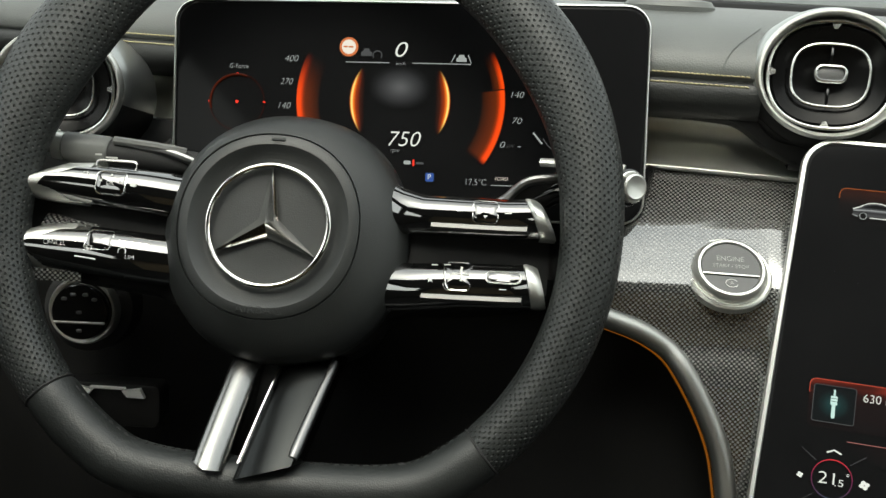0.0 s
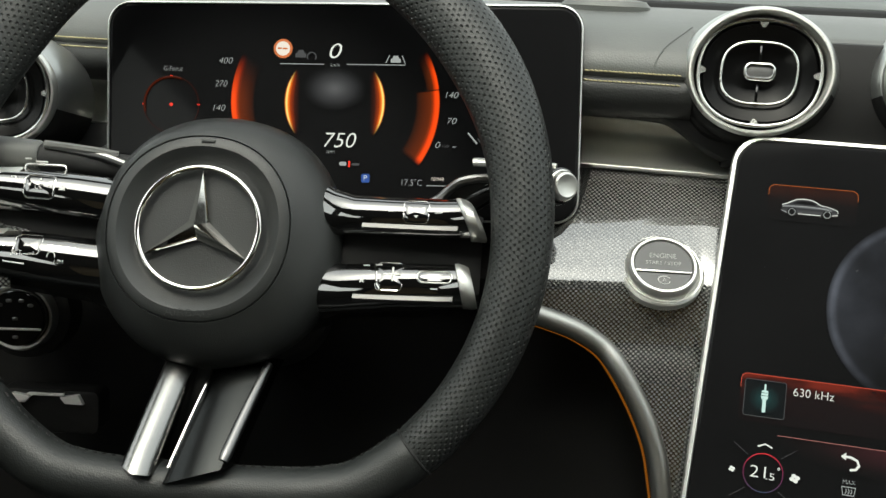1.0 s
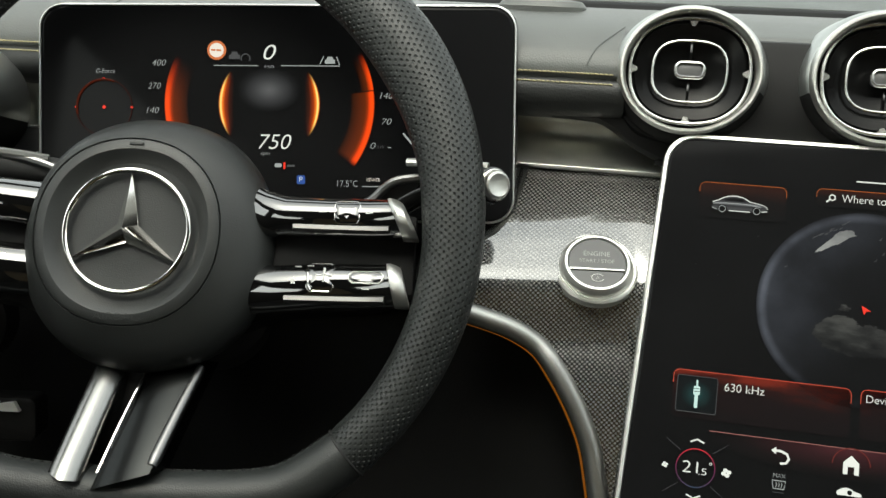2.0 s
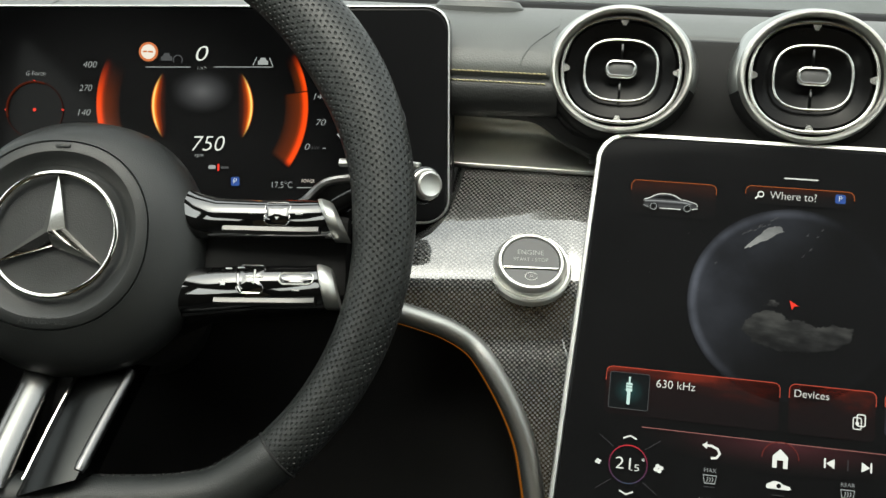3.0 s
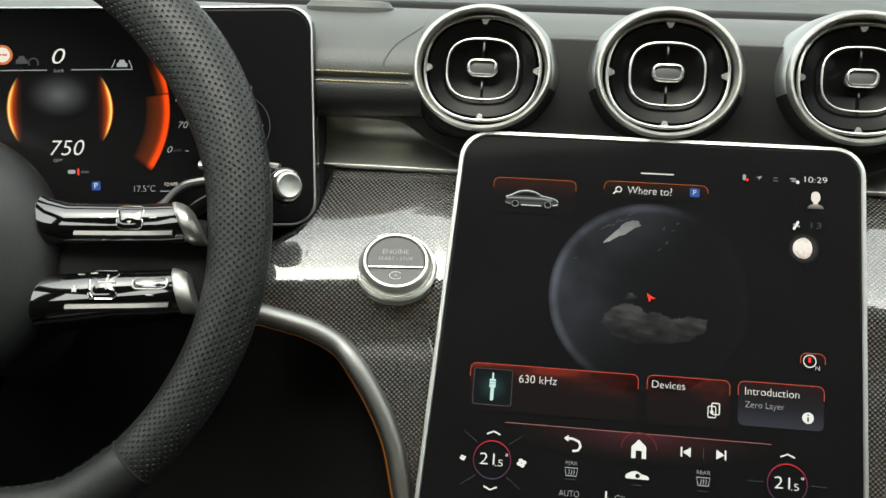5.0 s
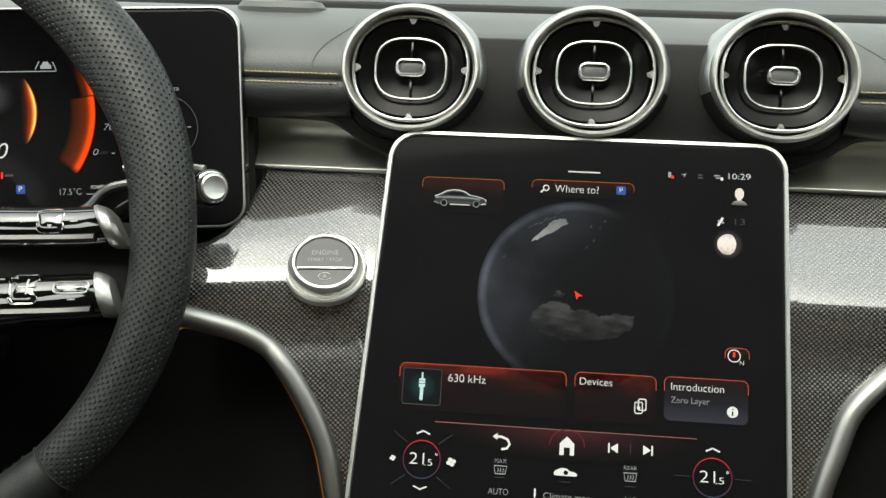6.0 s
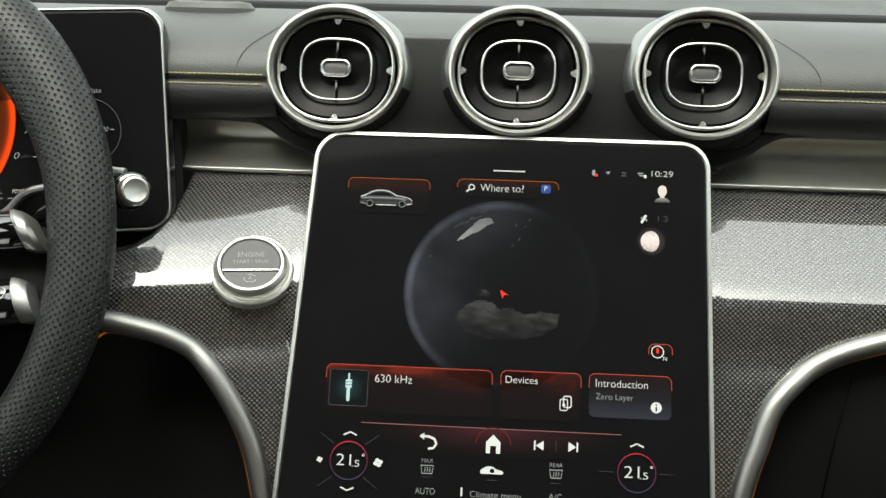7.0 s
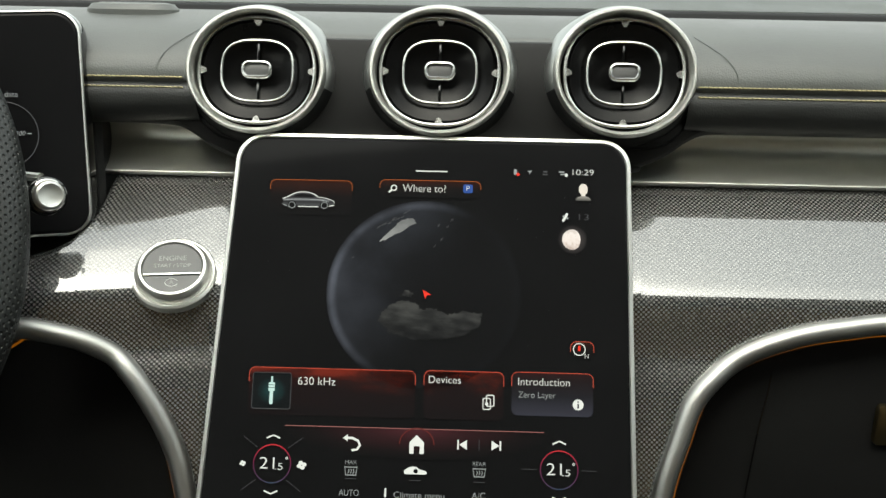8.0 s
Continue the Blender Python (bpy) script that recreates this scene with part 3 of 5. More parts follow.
def air_vent(m, label):
    ob = thing("air_vent", m, label, "air vent", "round dashboard vents")
    a, b = 0.0420, 0.0382

    def sq(k, z, p=2.0, da=0.0):
        return squircle(a * k + da, b * k + da, z, p, 72)

    rows = [sq(1.20, -0.055), sq(1.16, -0.030), sq(1.09, -0.012), sq(1.02, -0.005), sq(0.99, -0.004)]
    cut = 3
    part("hood", loft([[row[(k - cut) % 72] for k in range(37 + 2 * cut)] for row in rows], closed=False), HOOD, ob, "satin grey upper hood")
    part("sleeve", loft([[row[(k + 36 + cut) % 72] for k in range(37 - 2 * cut)] for row in rows], closed=False), PODSKIN, ob, "black lower sleeve")
    part("ring", loft([sq(0.985, -0.012), sq(1.0, -0.002), sq(0.992, 0.0005), sq(0.965, 0.0022), sq(0.935, 0.0022), sq(0.912, 0.0005), sq(0.900, -0.0030), sq(0.892, -0.0050), sq(0.888, -0.009)]), SATIN, ob, "satin silver ring")
    part("bowl", loft([sq(0.892, -0.007), sq(0.88, -0.0105), sq(0.80, -0.0115), sq(0.3, -0.0130)], caps=(False, True)), FACE, ob, "black inner bowl")
    part("face", loft([squircle(0.0334, 0.0302, -0.011, 2.45, 72), squircle(0.0332, 0.0300, -0.0066, 2.45, 72), squircle(0.0318, 0.0286, -0.0052, 2.45, 72), squircle(0.0285, 0.0252, -0.0062, 2.5, 72), squircle(0.0243, 0.0209, -0.0075, 2.7, 72), squircle(0.0200, 0.0170, -0.0102, 2.7, 72), squircle(0.006, 0.005, -0.0112, 2.7, 72)], caps=(False, True)), FACE, ob, "glossy black vent face")
    part("inner_ring", tube(squircle(0.0348, 0.0314, -0.0042, 2.3, 72), 0.0011, 8, loop=True), RINGS, ob, "slim silver inner ring")
    part("middle_ring", tube(squircle(0.0216, 0.0184, -0.0058, 2.8, 72), 0.00085, 8, loop=True), RINGS, ob, "slim silver middle ring")
    for x, y, rz in ((0, 0.0292, 0), (0, -0.0292, 180), (0.0326, 0, -90), (-0.0326, 0, 90)):
        bm = loft([[(-0.0034, 0.0020, -0.008), (0.0034, 0.0020, -0.008), (0.0014, -0.0024, -0.008), (-0.0014, -0.0024, -0.008)],
                   [(-0.0030, 0.0020, -0.0045), (0.0030, 0.0020, -0.0045), (0.0010, -0.0020, -0.0048), (-0.0010, -0.0020, -0.0048)]], caps=(True, True))
        part("notch", bm, RINGS, ob, matrix=pose(x, y, 0, 0, 0, rz))
    for y, h in ((0.0125, 0.013), (-0.0125, 0.013), (-0.0245, 0.007)):
        part("slat", slab(0.0016, h, 0.0006, 0.004, 0.0003, cy=y, z=-0.0075), PIANO, ob)
    knob = part("direction_knob", slab(0.0150, 0.0072, 0.0030, 0.010, 0.0006, cy=0.0004, z=-0.0036), BUTTON, ob)
    part("bezel", tube([(x, y, -0.0032) for x, y, _ in rounded(0.0166, 0.0088, 0.0038, 0, 6, 0, 0.0004)], 0.0011, 8, loop=True), BRUSH, knob)
    return ob


VENT_TURN = pose(0, 0, 0, 75, 0, 0)
vents = []
for x, z in ((-0.1095, -0.0008), (0.0002, 0.0005), (0.1098, 0.0018)):
    vents.append(DASH @ pose(x, -0.012, z) @ VENT_TURN)
first_vent = air_vent(vents[0], "round air vent with a satin silver ring, in the dashboard's middle")
for m in vents[1:]:
    copy_thing(first_vent, m)
side_vent = copy_thing(first_vent, pose(-0.594, 0.102, 0.776, 78, 0, 8))
tagged(side_vent, "round air vent with a satin silver ring, beside the driver's door")

# ---- engine button ----
button = thing("start_button", DASH @ pose(-0.1528, -0.0510, -0.1170, 40.5, 0, 10), "round silver engine start button set in woven trim", "button")


def disc(profile, n=64):
    return [squircle(r, r, z, 2, n) for r, z in profile]


part("base_ring", loft(disc([(0.0250, -0.004), (0.0248, 0.0004), (0.0236, 0.0014), (0.0222, 0.0010), (0.0215, -0.002)])), SATIN, button)
part("collar", loft(disc([(0.0222, -0.002), (0.0220, 0.0022), (0.0214, 0.0028), (0.0214, 0.0036), (0.0205, 0.0056), (0.0190, 0.0070), (0.0177, 0.0070), (0.0171, 0.0062), (0.0168, 0.003)])), SATIN, button, "turned silver collar")


def segment(y0, y1, r, z, thick):
    """The part of a disc between two heights."""
    pts = []
    for k in range(25):
        y = y0 + (y1 - y0) * k / 24
        pts.append((math.sqrt(max(0, r * r - y * y)), y))
    pts += [(-x, y) for x, y in reversed(pts)]
    return loft([[(x, y, z - thick) for x, y in pts], [(x, y, z) for x, y in pts]], caps=(True, True))


upper = part("upper_key", segment(-0.0035, 0.0166, 0.0167, 0.0060, 0.005), BUTTON, button)
lower = part("lower_key", segment(-0.0166, -0.0055, 0.0167, 0.0054, 0.005), BUTTON, button)
part("divider", slab(0.0325, 0.0012, 0.0005, 0.004, 0.0003, cy=-0.0043, z=0.0064), CHROME, button)
writing("ENGINE", 0.0048, KEYPRINT, upper, 0, 0.0062, 0.0062, width=0.0155, align="CENTER")
writing("START / STOP", 0.0034, KEYPRINT, upper, 0, 0.0012, 0.0062, width=0.0205, align="CENTER")
writing("A", 0.0036, KEYPRINT, lower, 0, -0.0100, 0.0056, align="CENTER")
part("icon", tube([(0.0036 * math.cos(t), -0.0100 + 0.0026 * math.sin(t), 0.0055) for t in np.linspace(0.5, 5.9, 20)], 0.0002, 5), PRINT, lower)

# ---- steering wheel ----
WHEEL = pose(-0.4255, 0, 0.72, 65.6, 0, 0)
wheel = thing("steering_wheel", WHEEL, "black perforated leather steering wheel with a flat bottom", "steering wheel")
RIM_X, RIM_Y, RIM_Z = 0.0095, 0.0185, -0.0095


def rim_ring(deg, sides=28):
    """One cross-section of the rim at an angle from its right side."""
    t = radians(deg)
    c, s = math.cos(t), math.sin(t)
    low = max(0.0, -s)
    lean = math.exp(-((deg - 150) / 28) ** 2)
    grip = math.exp(-(((deg + 180) % 360 - 180 - 34) / 20) ** 2) + math.exp(-((deg - 146) / 20) ** 2)
    centre = 0.1700 + 0.0055 * min(1, low * 1.3) - 0.0052 * lean
    depth = RIM_Z - 0.0035 * min(1, low * 1.3)
    half = 0.0177 - 0.0030 * min(1, low * 1.5) + 0.0030 * grip + 0.0046 * lean
    x, y = centre * c, centre * s
    floor_y = -0.1620
    if y < floor_y + 0.012:
        d = floor_y + 0.012 - y
        y = floor_y + 0.012 - 0.012 * (1 - math.exp(-d / 0.012))
    out = Vector((c, s, 0)) if s > -0.9 else Vector((c * 0.6, s, 0)).normalized()
    ring = []
    for k in range(sides):
        a = 2 * math.pi * k / sides
        ring.append(Vector((RIM_X + x - 0.027 * y, RIM_Y + y, depth)) + out * half * math.cos(a) + Vector((0, 0, 0.0150 * math.sin(a))))
    return ring


def rim(a0, a1, step, squeeze=True):
    count = int((a1 - a0) / step)
    rings = []
    for i in range(count + 1):
        ring = rim_ring(a0 + (a1 - a0) * i / count)
        if squeeze and i in (0, count):
            mid = sum(ring, Vector()) / len(ring)
            ring = [mid + (p - mid) * 0.955 for p in ring]
        rings.append(ring)
    return loft(rings)


part("grip", rim(-49.0, 223.0, 1.5), PERF, wheel, "perforated leather grip")
part("lower_rim", rim(223.0, 311.0, 1.5), LEATHER, wheel, "smooth leather lower rim")
for deg in (223.0, 311.0):
    ring = rim_ring(deg)
    mid = sum(ring, Vector()) / len(ring)
    part("rim_seam", tube([mid + (p - mid) * 0.985 for p in ring], 0.0007, 6, loop=True), DARK, wheel)
# sewn seam on the inner side of the lower rim
for k in range(44):
    deg = 226 + 82 * k / 43
    ring = rim_ring(deg)
    mid = sum(ring, Vector()) / len(ring)
    inner = ring[13]
    nxt = rim_ring(deg + 1.0)[13]
    part("stitch", tube([inner, (inner + nxt) / 2 + (inner - mid).normalized() * 0.0004, nxt], [0.0003, 0.0006, 0.0003], 5), DARK, wheel)

hub_x, hub_y = 0.006, -0.003


def hub_ring(r, z, p=2.15):
    k = max(0.0, min(1.0, (r - 0.055) / 0.012))
    return squircle(r, r * 1.02, z, p, 72, hub_x * k, hub_y * k)


hub = part("airbag_cover", loft([hub_ring(0.058, -0.070), hub_ring(0.066, -0.052), hub_ring(0.0715, -0.036), hub_ring(0.0723, -0.029), hub_ring(0.0705, -0.021), hub_ring(0.066, -0.0145), hub_ring(0.0605, -0.0090), hub_ring(0.0550, -0.0052),
    hub_ring(0.0520, -0.0034), hub_ring(0.0515, -0.0046), hub_ring(0.0510, -0.0032), hub_ring(0.0490, -0.0022), hub_ring(0.0455, -0.0018), hub_ring(0.0425, -0.0036), hub_ring(0.0390, -0.0068), hub_ring(0.0365, -0.0075), hub_ring(0.02, -0.0072), hub_ring(0.005, -0.0070)], caps=(True, True)), HUB, wheel, "grained black airbag cover")
writing("AIRBAG", 0.0058, LEATHER, hub, 0.0, -0.0478, -0.0014, width=0.026, align="CENTER", slant=0.0)
part("mark", slab(0.008, 0.0022, 0.0008, 0.002, 0.0003, cx=0.001, cy=0.0495, z=-0.0012), LEATHER, hub)
badge = part("badge_ring", tube(squircle(0.0343, 0.0343, -0.0030, 2, 72), 0.0017, 12, loop=True), CHROME, hub, "polished chrome badge ring")


def star():
    bm = bmesh.new()
    top, base = bm.verts.new((0, 0, 0.0040)), -0.0062
    outer = []
    for k in range(3):
        t = radians(90 + 120 * k)
        outer.append(bm.verts.new((0.0335 * math.cos(t), 0.0335 * math.sin(t), -0.0026)))
    inner, low_in = [], []
    for k in range(3):
        t = radians(150 + 120 * k)
        inner.append(bm.verts.new((0.0068 * math.cos(t), 0.0068 * math.sin(t), -0.0040)))
        low_in.append(bm.verts.new((0.0068 * math.cos(t), 0.0068 * math.sin(t), base)))
    low_out = [bm.verts.new((v.co.x, v.co.y, base)) for v in outer]
    for k in range(3):
        bm.faces.new((top, outer[k], inner[k]))
        bm.faces.new((top, inner[k], outer[(k + 1) % 3]))
        bm.faces.new((outer[k], low_out[k], low_in[k], inner[k]))
        bm.faces.new((inner[k], low_in[k], low_out[(k + 1) % 3], outer[(k + 1) % 3]))
    return bm


part("badge_shape", star(), CHROME, hub, "polished chrome faceted shape", sharp=5)


def pod_section(x, yc, h, z, skew=0.0, depth=0.024):
    """A bowed spoke section; skew slants its outer end."""
    reach = min(1.0, max(0.0, (abs(x) - 0.095) / 0.045))
    out = [(0.46, -depth)] + [(0.5 - k / 20, -0.0075 * abs(1 - k / 10) ** 2.5) for k in range(21)] + [(-0.46, -depth)]
    return [(x + skew * v * reach, yc + v * h, z + w) for v, w in out]


def skin(rows, x, y, lift=0.0):
    """Height of a spoke's face at x, y."""
    rows = sorted(rows)
    yc, h, z = (float(np.interp(x, [r[0] for r in rows], [r[i] for r in rows])) for i in (1, 2, 3))
    return z - 0.0075 * min(1.0, abs(2 * (y - yc) / h)) ** 2.5 + lift


def spoke(parent_name, rows, cap_rows, label, skew):
    ob = part(parent_name, loft([pod_section(*r, skew) for r in rows], caps=(True, True)), LACQUER, wheel, label, sharp=40)
    part("end_cap", loft([pod_section(*r, skew) for r in cap_rows], caps=(True, True)), SATIN, ob, "satin silver end cap", sharp=40)
    return ob


R_UP_FACE = [(0.056, 0.0195, 0.038, -0.020), (0.064, 0.0178, 0.032, -0.0145), (0.073, 0.0163, 0.0265, -0.011), (0.085, 0.0150, 0.0225, -0.0085), (0.110, 0.0152, 0.0220, -0.0075), (0.135, 0.0153, 0.0220, -0.0060), (0.1467, 0.0153, 0.0215, -0.0032)]
r_up = spoke("upper_spoke", R_UP_FACE,
             [(0.1470, 0.0153, 0.0222, -0.0025), (0.1490, 0.0153, 0.0226, -0.0012), (0.1532, 0.0148, 0.0215, -0.0015), (0.1558, 0.0144, 0.0200, -0.0040)], "glossy black upper right spoke", -0.01)
R_LOW_FACE = [(0.058, -0.0270, 0.030, -0.018), (0.080, -0.0265, 0.0265, -0.012), (0.110, -0.0235, 0.0250, -0.0100), (0.135, -0.0226, 0.0245, -0.0085), (0.1463, -0.0225, 0.0235, -0.0052)]
r_low = spoke("lower_spoke", R_LOW_FACE,
              [(0.1466, -0.0224, 0.0244, -0.0045), (0.1485, -0.0224, 0.0246, -0.0036), (0.1520, -0.0228, 0.0238, -0.0042), (0.1545, -0.0229, 0.0220, -0.0060)], "glossy black lower right spoke", -0.006)
L_UP_FACE = [(-0.050, 0.0150, 0.026, -0.014), (-0.075, 0.0165, 0.0250, -0.0085), (-0.100, 0.0182, 0.0235, -0.0080), (-0.120, 0.0188, 0.0215, -0.0060), (-0.134, 0.0180, 0.0155, -0.0040)]
l_up = spoke("upper_spoke", L_UP_FACE,
             [(-0.1110, 0.0193, 0.0250, -0.0085), (-0.1280, 0.0187, 0.0225, -0.0055), (-0.1395, 0.0174, 0.0165, -0.0035), (-0.1480, 0.0160, 0.0100, -0.0040)], "glossy black upper left spoke", 0.013)
L_LOW_FACE = [(-0.050, -0.0225, 0.029, -0.016), (-0.075, -0.0215, 0.0285, -0.0105), (-0.105, -0.0195, 0.0275, -0.0100), (-0.127, -0.0192, 0.0250, -0.0080), (-0.144, -0.0198, 0.0180, -0.0060)]
l_low = spoke("lower_spoke", L_LOW_FACE,
              [(-0.1170, -0.0187, 0.0290, -0.0105), (-0.1380, -0.0193, 0.0250, -0.0070), (-0.1515, -0.0209, 0.0180, -0.0040), (-0.1622, -0.0225, 0.0100, -0.0040)], "glossy black lower left spoke", 0.013)


def key(parent, rows, name, w, h, r, x, y, thick=0.0004, edge=BRUSH):
    """A key that lies in a spoke's face, with a bright edge round it."""
    rings = [[(px, py, skin(rows, px, py, up)) for px, py, _ in rounded(w * f, h * f, r * f, 0, 5, x, y)] for f, up in ((1, -0.001), (0.98, 0.0002), (0.92, 0.0005), (0.6, 0.0006), (0.2, 0.0006))]
    part(name, loft(rings, caps=(False, True)), LACQUER, parent)
    part("key_edge", tube([(px, py, skin(rows, px, py, 0.0002)) for px, py, _ in rounded(w, h, r, 0, 5, x, y)], thick, 6, loop=True), edge, parent)


def line_on(parent, rows, name, pts, thick, material):
    """A thin line lying on a spoke's face."""
    pts = [(a[0] + (b[0] - a[0]) * k / 8, a[1] + (b[1] - a[1]) * k / 8) for a, b in zip(pts, pts[1:]) for k in range(9)][:: 1]
    kept = [p for i, p in enumerate(pts) if i == 0 or p != pts[i - 1]]
    return part(name, tube([(x, y, skin(rows, x, y, 0.0001)) for x, y in kept], thick, 6), material, parent)


def lay(rows, x, y, rz=0, lift=0.0009):
    """Place a flat print on a spoke's face, leaning with it."""
    lean = math.degrees(math.atan2(skin(rows, x, y + 0.001) - skin(rows, x, y - 0.001), 0.002))
    return pose(x, y, skin(rows, x, y, lift), lean, 0, 0) @ pose(0, 0, 0, 0, 0, rz)


for s, x0, x1 in ((1, 0.055, 0.158), (-1, 0.045, 0.150)):
    rows = [(x0, -0.012, 0.082, -0.032), (x0 + 0.025, -0.006, 0.072, -0.027), (x1 - 0.030, -0.005, 0.064, -0.026), (x1, -0.004, 0.052, -0.028)]
    part("spoke_base", loft([[(s * x, yc + v * h, z + w) for v, w in ((0.5, -0.02), (0.47, -0.003), (0.40, 0), (-0.40, 0), (-0.47, -0.003), (-0.5, -0.02))] for x, yc, h, z in rows], caps=(True, True)), DEEP, wheel)
# keys and prints on the spokes
key(r_up, R_UP_FACE, "rocker_key", 0.0140, 0.0135, 0.0030, 0.1205, 0.0172)
part("arrow_print", sheet([(-0.0012, 0.0008), (0.0012, 0.0008), (0, -0.001)][::-1]), PRINT, r_up, matrix=lay(R_UP_FACE, 0.1205, 0.0140))
for x, w in ((0.1070, 0.0045), (0.1330, 0.0040)):
    line_on(r_up, R_UP_FACE, "print_bar", [(x - w / 2, 0.0165), (x + w / 2, 0.0168)], 0.0004, PRINT)
line_on(r_up, R_UP_FACE, "strip", [(0.0905, 0.0076), (0.1445, 0.0078)], 0.0025, STRIP)
line_on(r_low, R_LOW_FACE, "strip", [(0.088, -0.0325), (0.1440, -0.0312)], 0.0025, STRIP)
key(r_low, R_LOW_FACE, "cross_key", 0.0150, 0.0170, 0.0030, 0.1075, -0.0195, 0.0003)
line_on(r_low, R_LOW_FACE, "key_edge", [(0.0985, -0.0125), (0.1000, -0.0165), (0.1010, -0.0245), (0.1030, -0.0275), (0.1130, -0.0275)], 0.0006, CHROME)
key(r_low, R_LOW_FACE, "roller", 0.0190, 0.0062, 0.0028, 0.1330, -0.0190, 0.0006, SATIN)
line_on(r_low, R_LOW_FACE, "roller_slot", [(0.1255, -0.0190), (0.1405, -0.0190)], 0.0006, SATIN)
line_on(r_low, R_LOW_FACE, "cross_print", [(0.1050, -0.0185), (0.1140, -0.0185)], 0.0008, PRINT)
line_on(r_low, R_LOW_FACE, "cross_print", [(0.1095, -0.0145), (0.1095, -0.0225)], 0.0008, PRINT)
for x, y, w in ((0.0940, -0.0135, 0.0035), (0.1010, -0.0130, 0.0040), (0.1330, -0.0255, 0.0040)):
    line_on(r_low, R_LOW_FACE, "print_bar", [(x - w / 2, y), (x + w / 2, y)], 0.0004, PRINT)


def star_outline(r, n=5):
    return [((r if k % 2 == 0 else r * 0.45) * math.cos(radians(90 + 180 * k / n)), (r if k % 2 == 0 else r * 0.45) * math.sin(radians(90 + 180 * k / n))) for k in range(2 * n)]


part("favourite_print", sheet(star_outline(0.0022)), PRINT, r_low, matrix=lay(R_LOW_FACE, 0.0925, -0.0225))
writing("CANCEL", 0.0042, PRINT, l_low, 0, 0, 0, width=0.0125, matrix=lay(L_LOW_FACE, -0.1290, -0.0178, 0, 0.0008) @ pose(0, 0, 0, 0, 5.5, 0))
writing("SET", 0.0042, PRINT, l_low, 0, 0, 0, width=0.0060, matrix=lay(L_LOW_FACE, -0.1065, -0.0195, 0, 0.0008) @ pose(0, 0, 0, 0, 3, 0))
line_on(l_low, L_LOW_FACE, "minus_print", [(-0.0996, -0.0198), (-0.0978, -0.0198)], 0.0004, PRINT)
writing("LIM", 0.0034, PRINT, l_low, -0.0815, -0.0232, skin(L_LOW_FACE, -0.081, -0.0225, 0.0008), width=0.0050)
arc = [(-0.0840 + 0.0022 * math.cos(t), -0.0200 + 0.0022 * math.sin(t)) for t in np.linspace(-0.4, 3.6, 14)]
part("gauge_print", tube([(x, y, skin(L_LOW_FACE, x, y, 0.0002)) for x, y in arc], 0.0003, 5), PRINT, l_low)
key(l_low, L_LOW_FACE, "toggle_key", 0.0150, 0.0120, 0.0025, -0.0985, -0.0140, 0.0003)
line_on(l_low, L_LOW_FACE, "key_edge", [(-0.1310, -0.0150), (-0.1140, -0.0150), (-0.1110, -0.0160)], 0.0004, CHROME)
line_on(l_low, L_LOW_FACE, "key_edge", [(-0.0870, -0.0140), (-0.0700, -0.0150)], 0.0004, CHROME)
line_on(l_low, L_LOW_FACE, "key_edge", [(-0.1110, -0.0245), (-0.0990, -0.0255)], 0.0005, PRINT)
part("upper_tab", tube([(x, y, -0.0150) for x, y, _ in rounded(0.0240, 0.0060, 0.0022, 0, 5, -0.0960, 0.0305)], 0.0007, 6, loop=True), BRUSH, l_up)
key(l_up, L_UP_FACE, "toggle_key", 0.0170, 0.0135, 0.0030, -0.0950, 0.0190, 0.0006)
writing("OK", 0.0038, PRINT, l_up, -0.0950, 0.0185, skin(L_UP_FACE, -0.095, 0.0200, 0.0010), width=0.0042, align="CENTER")
for x, y, rz in ((-0.0950, 0.0235, 0), (-0.1005, 0.0200, 90), (-0.0895, 0.0200, -90)):
    part("arrow_print", sheet([(-0.0011, -0.0007), (0.0011, -0.0007), (0, 0.0010)]), PRINT, l_up, matrix=lay(L_UP_FACE, x, y, rz))
line_on(l_up, L_UP_FACE, "return_print", [(-0.1120, 0.0240), (-0.1100, 0.0245), (-0.1085, 0.0230), (-0.1095, 0.0218)], 0.0004, PRINT)
part("home_print", sheet([(-0.0018, -0.0016), (0.0018, -0.0016), (0.0018, 0.0004), (0, 0.0020), (-0.0018, 0.0004)]), PRINT, l_up, matrix=lay(L_UP_FACE, -0.0815, 0.0190))


def blade(top_l, top_r, bot_l, bot_r, tip, bulge):
    """A lower spoke: a bowed metal blade between hub and rim."""
    rings, n = [], 12
    for i in range(13):
        t = i / 12
        l, r = Vector(top_l).lerp(Vector(bot_l), t), Vector(top_r).lerp(Vector(bot_r), t)
        z = -0.034 + 0.038 * t ** 0.9
        ring = []
        for k in range(n + 1):
            s = k / n
            p = l.lerp(r, s)
            ring.append((p.x, p.y + (tip * (1 - abs(2 * s - 1)) if i == 12 else 0), z + bulge * (1 - (2 * s - 1) ** 2) - (0.006 if k in (0, n) else 0)))
        ring += [(r.x, r.y, z - 0.022), (l.x, l.y, z - 0.022)]
        rings.append(ring)
    return loft(rings, caps=(True, True))


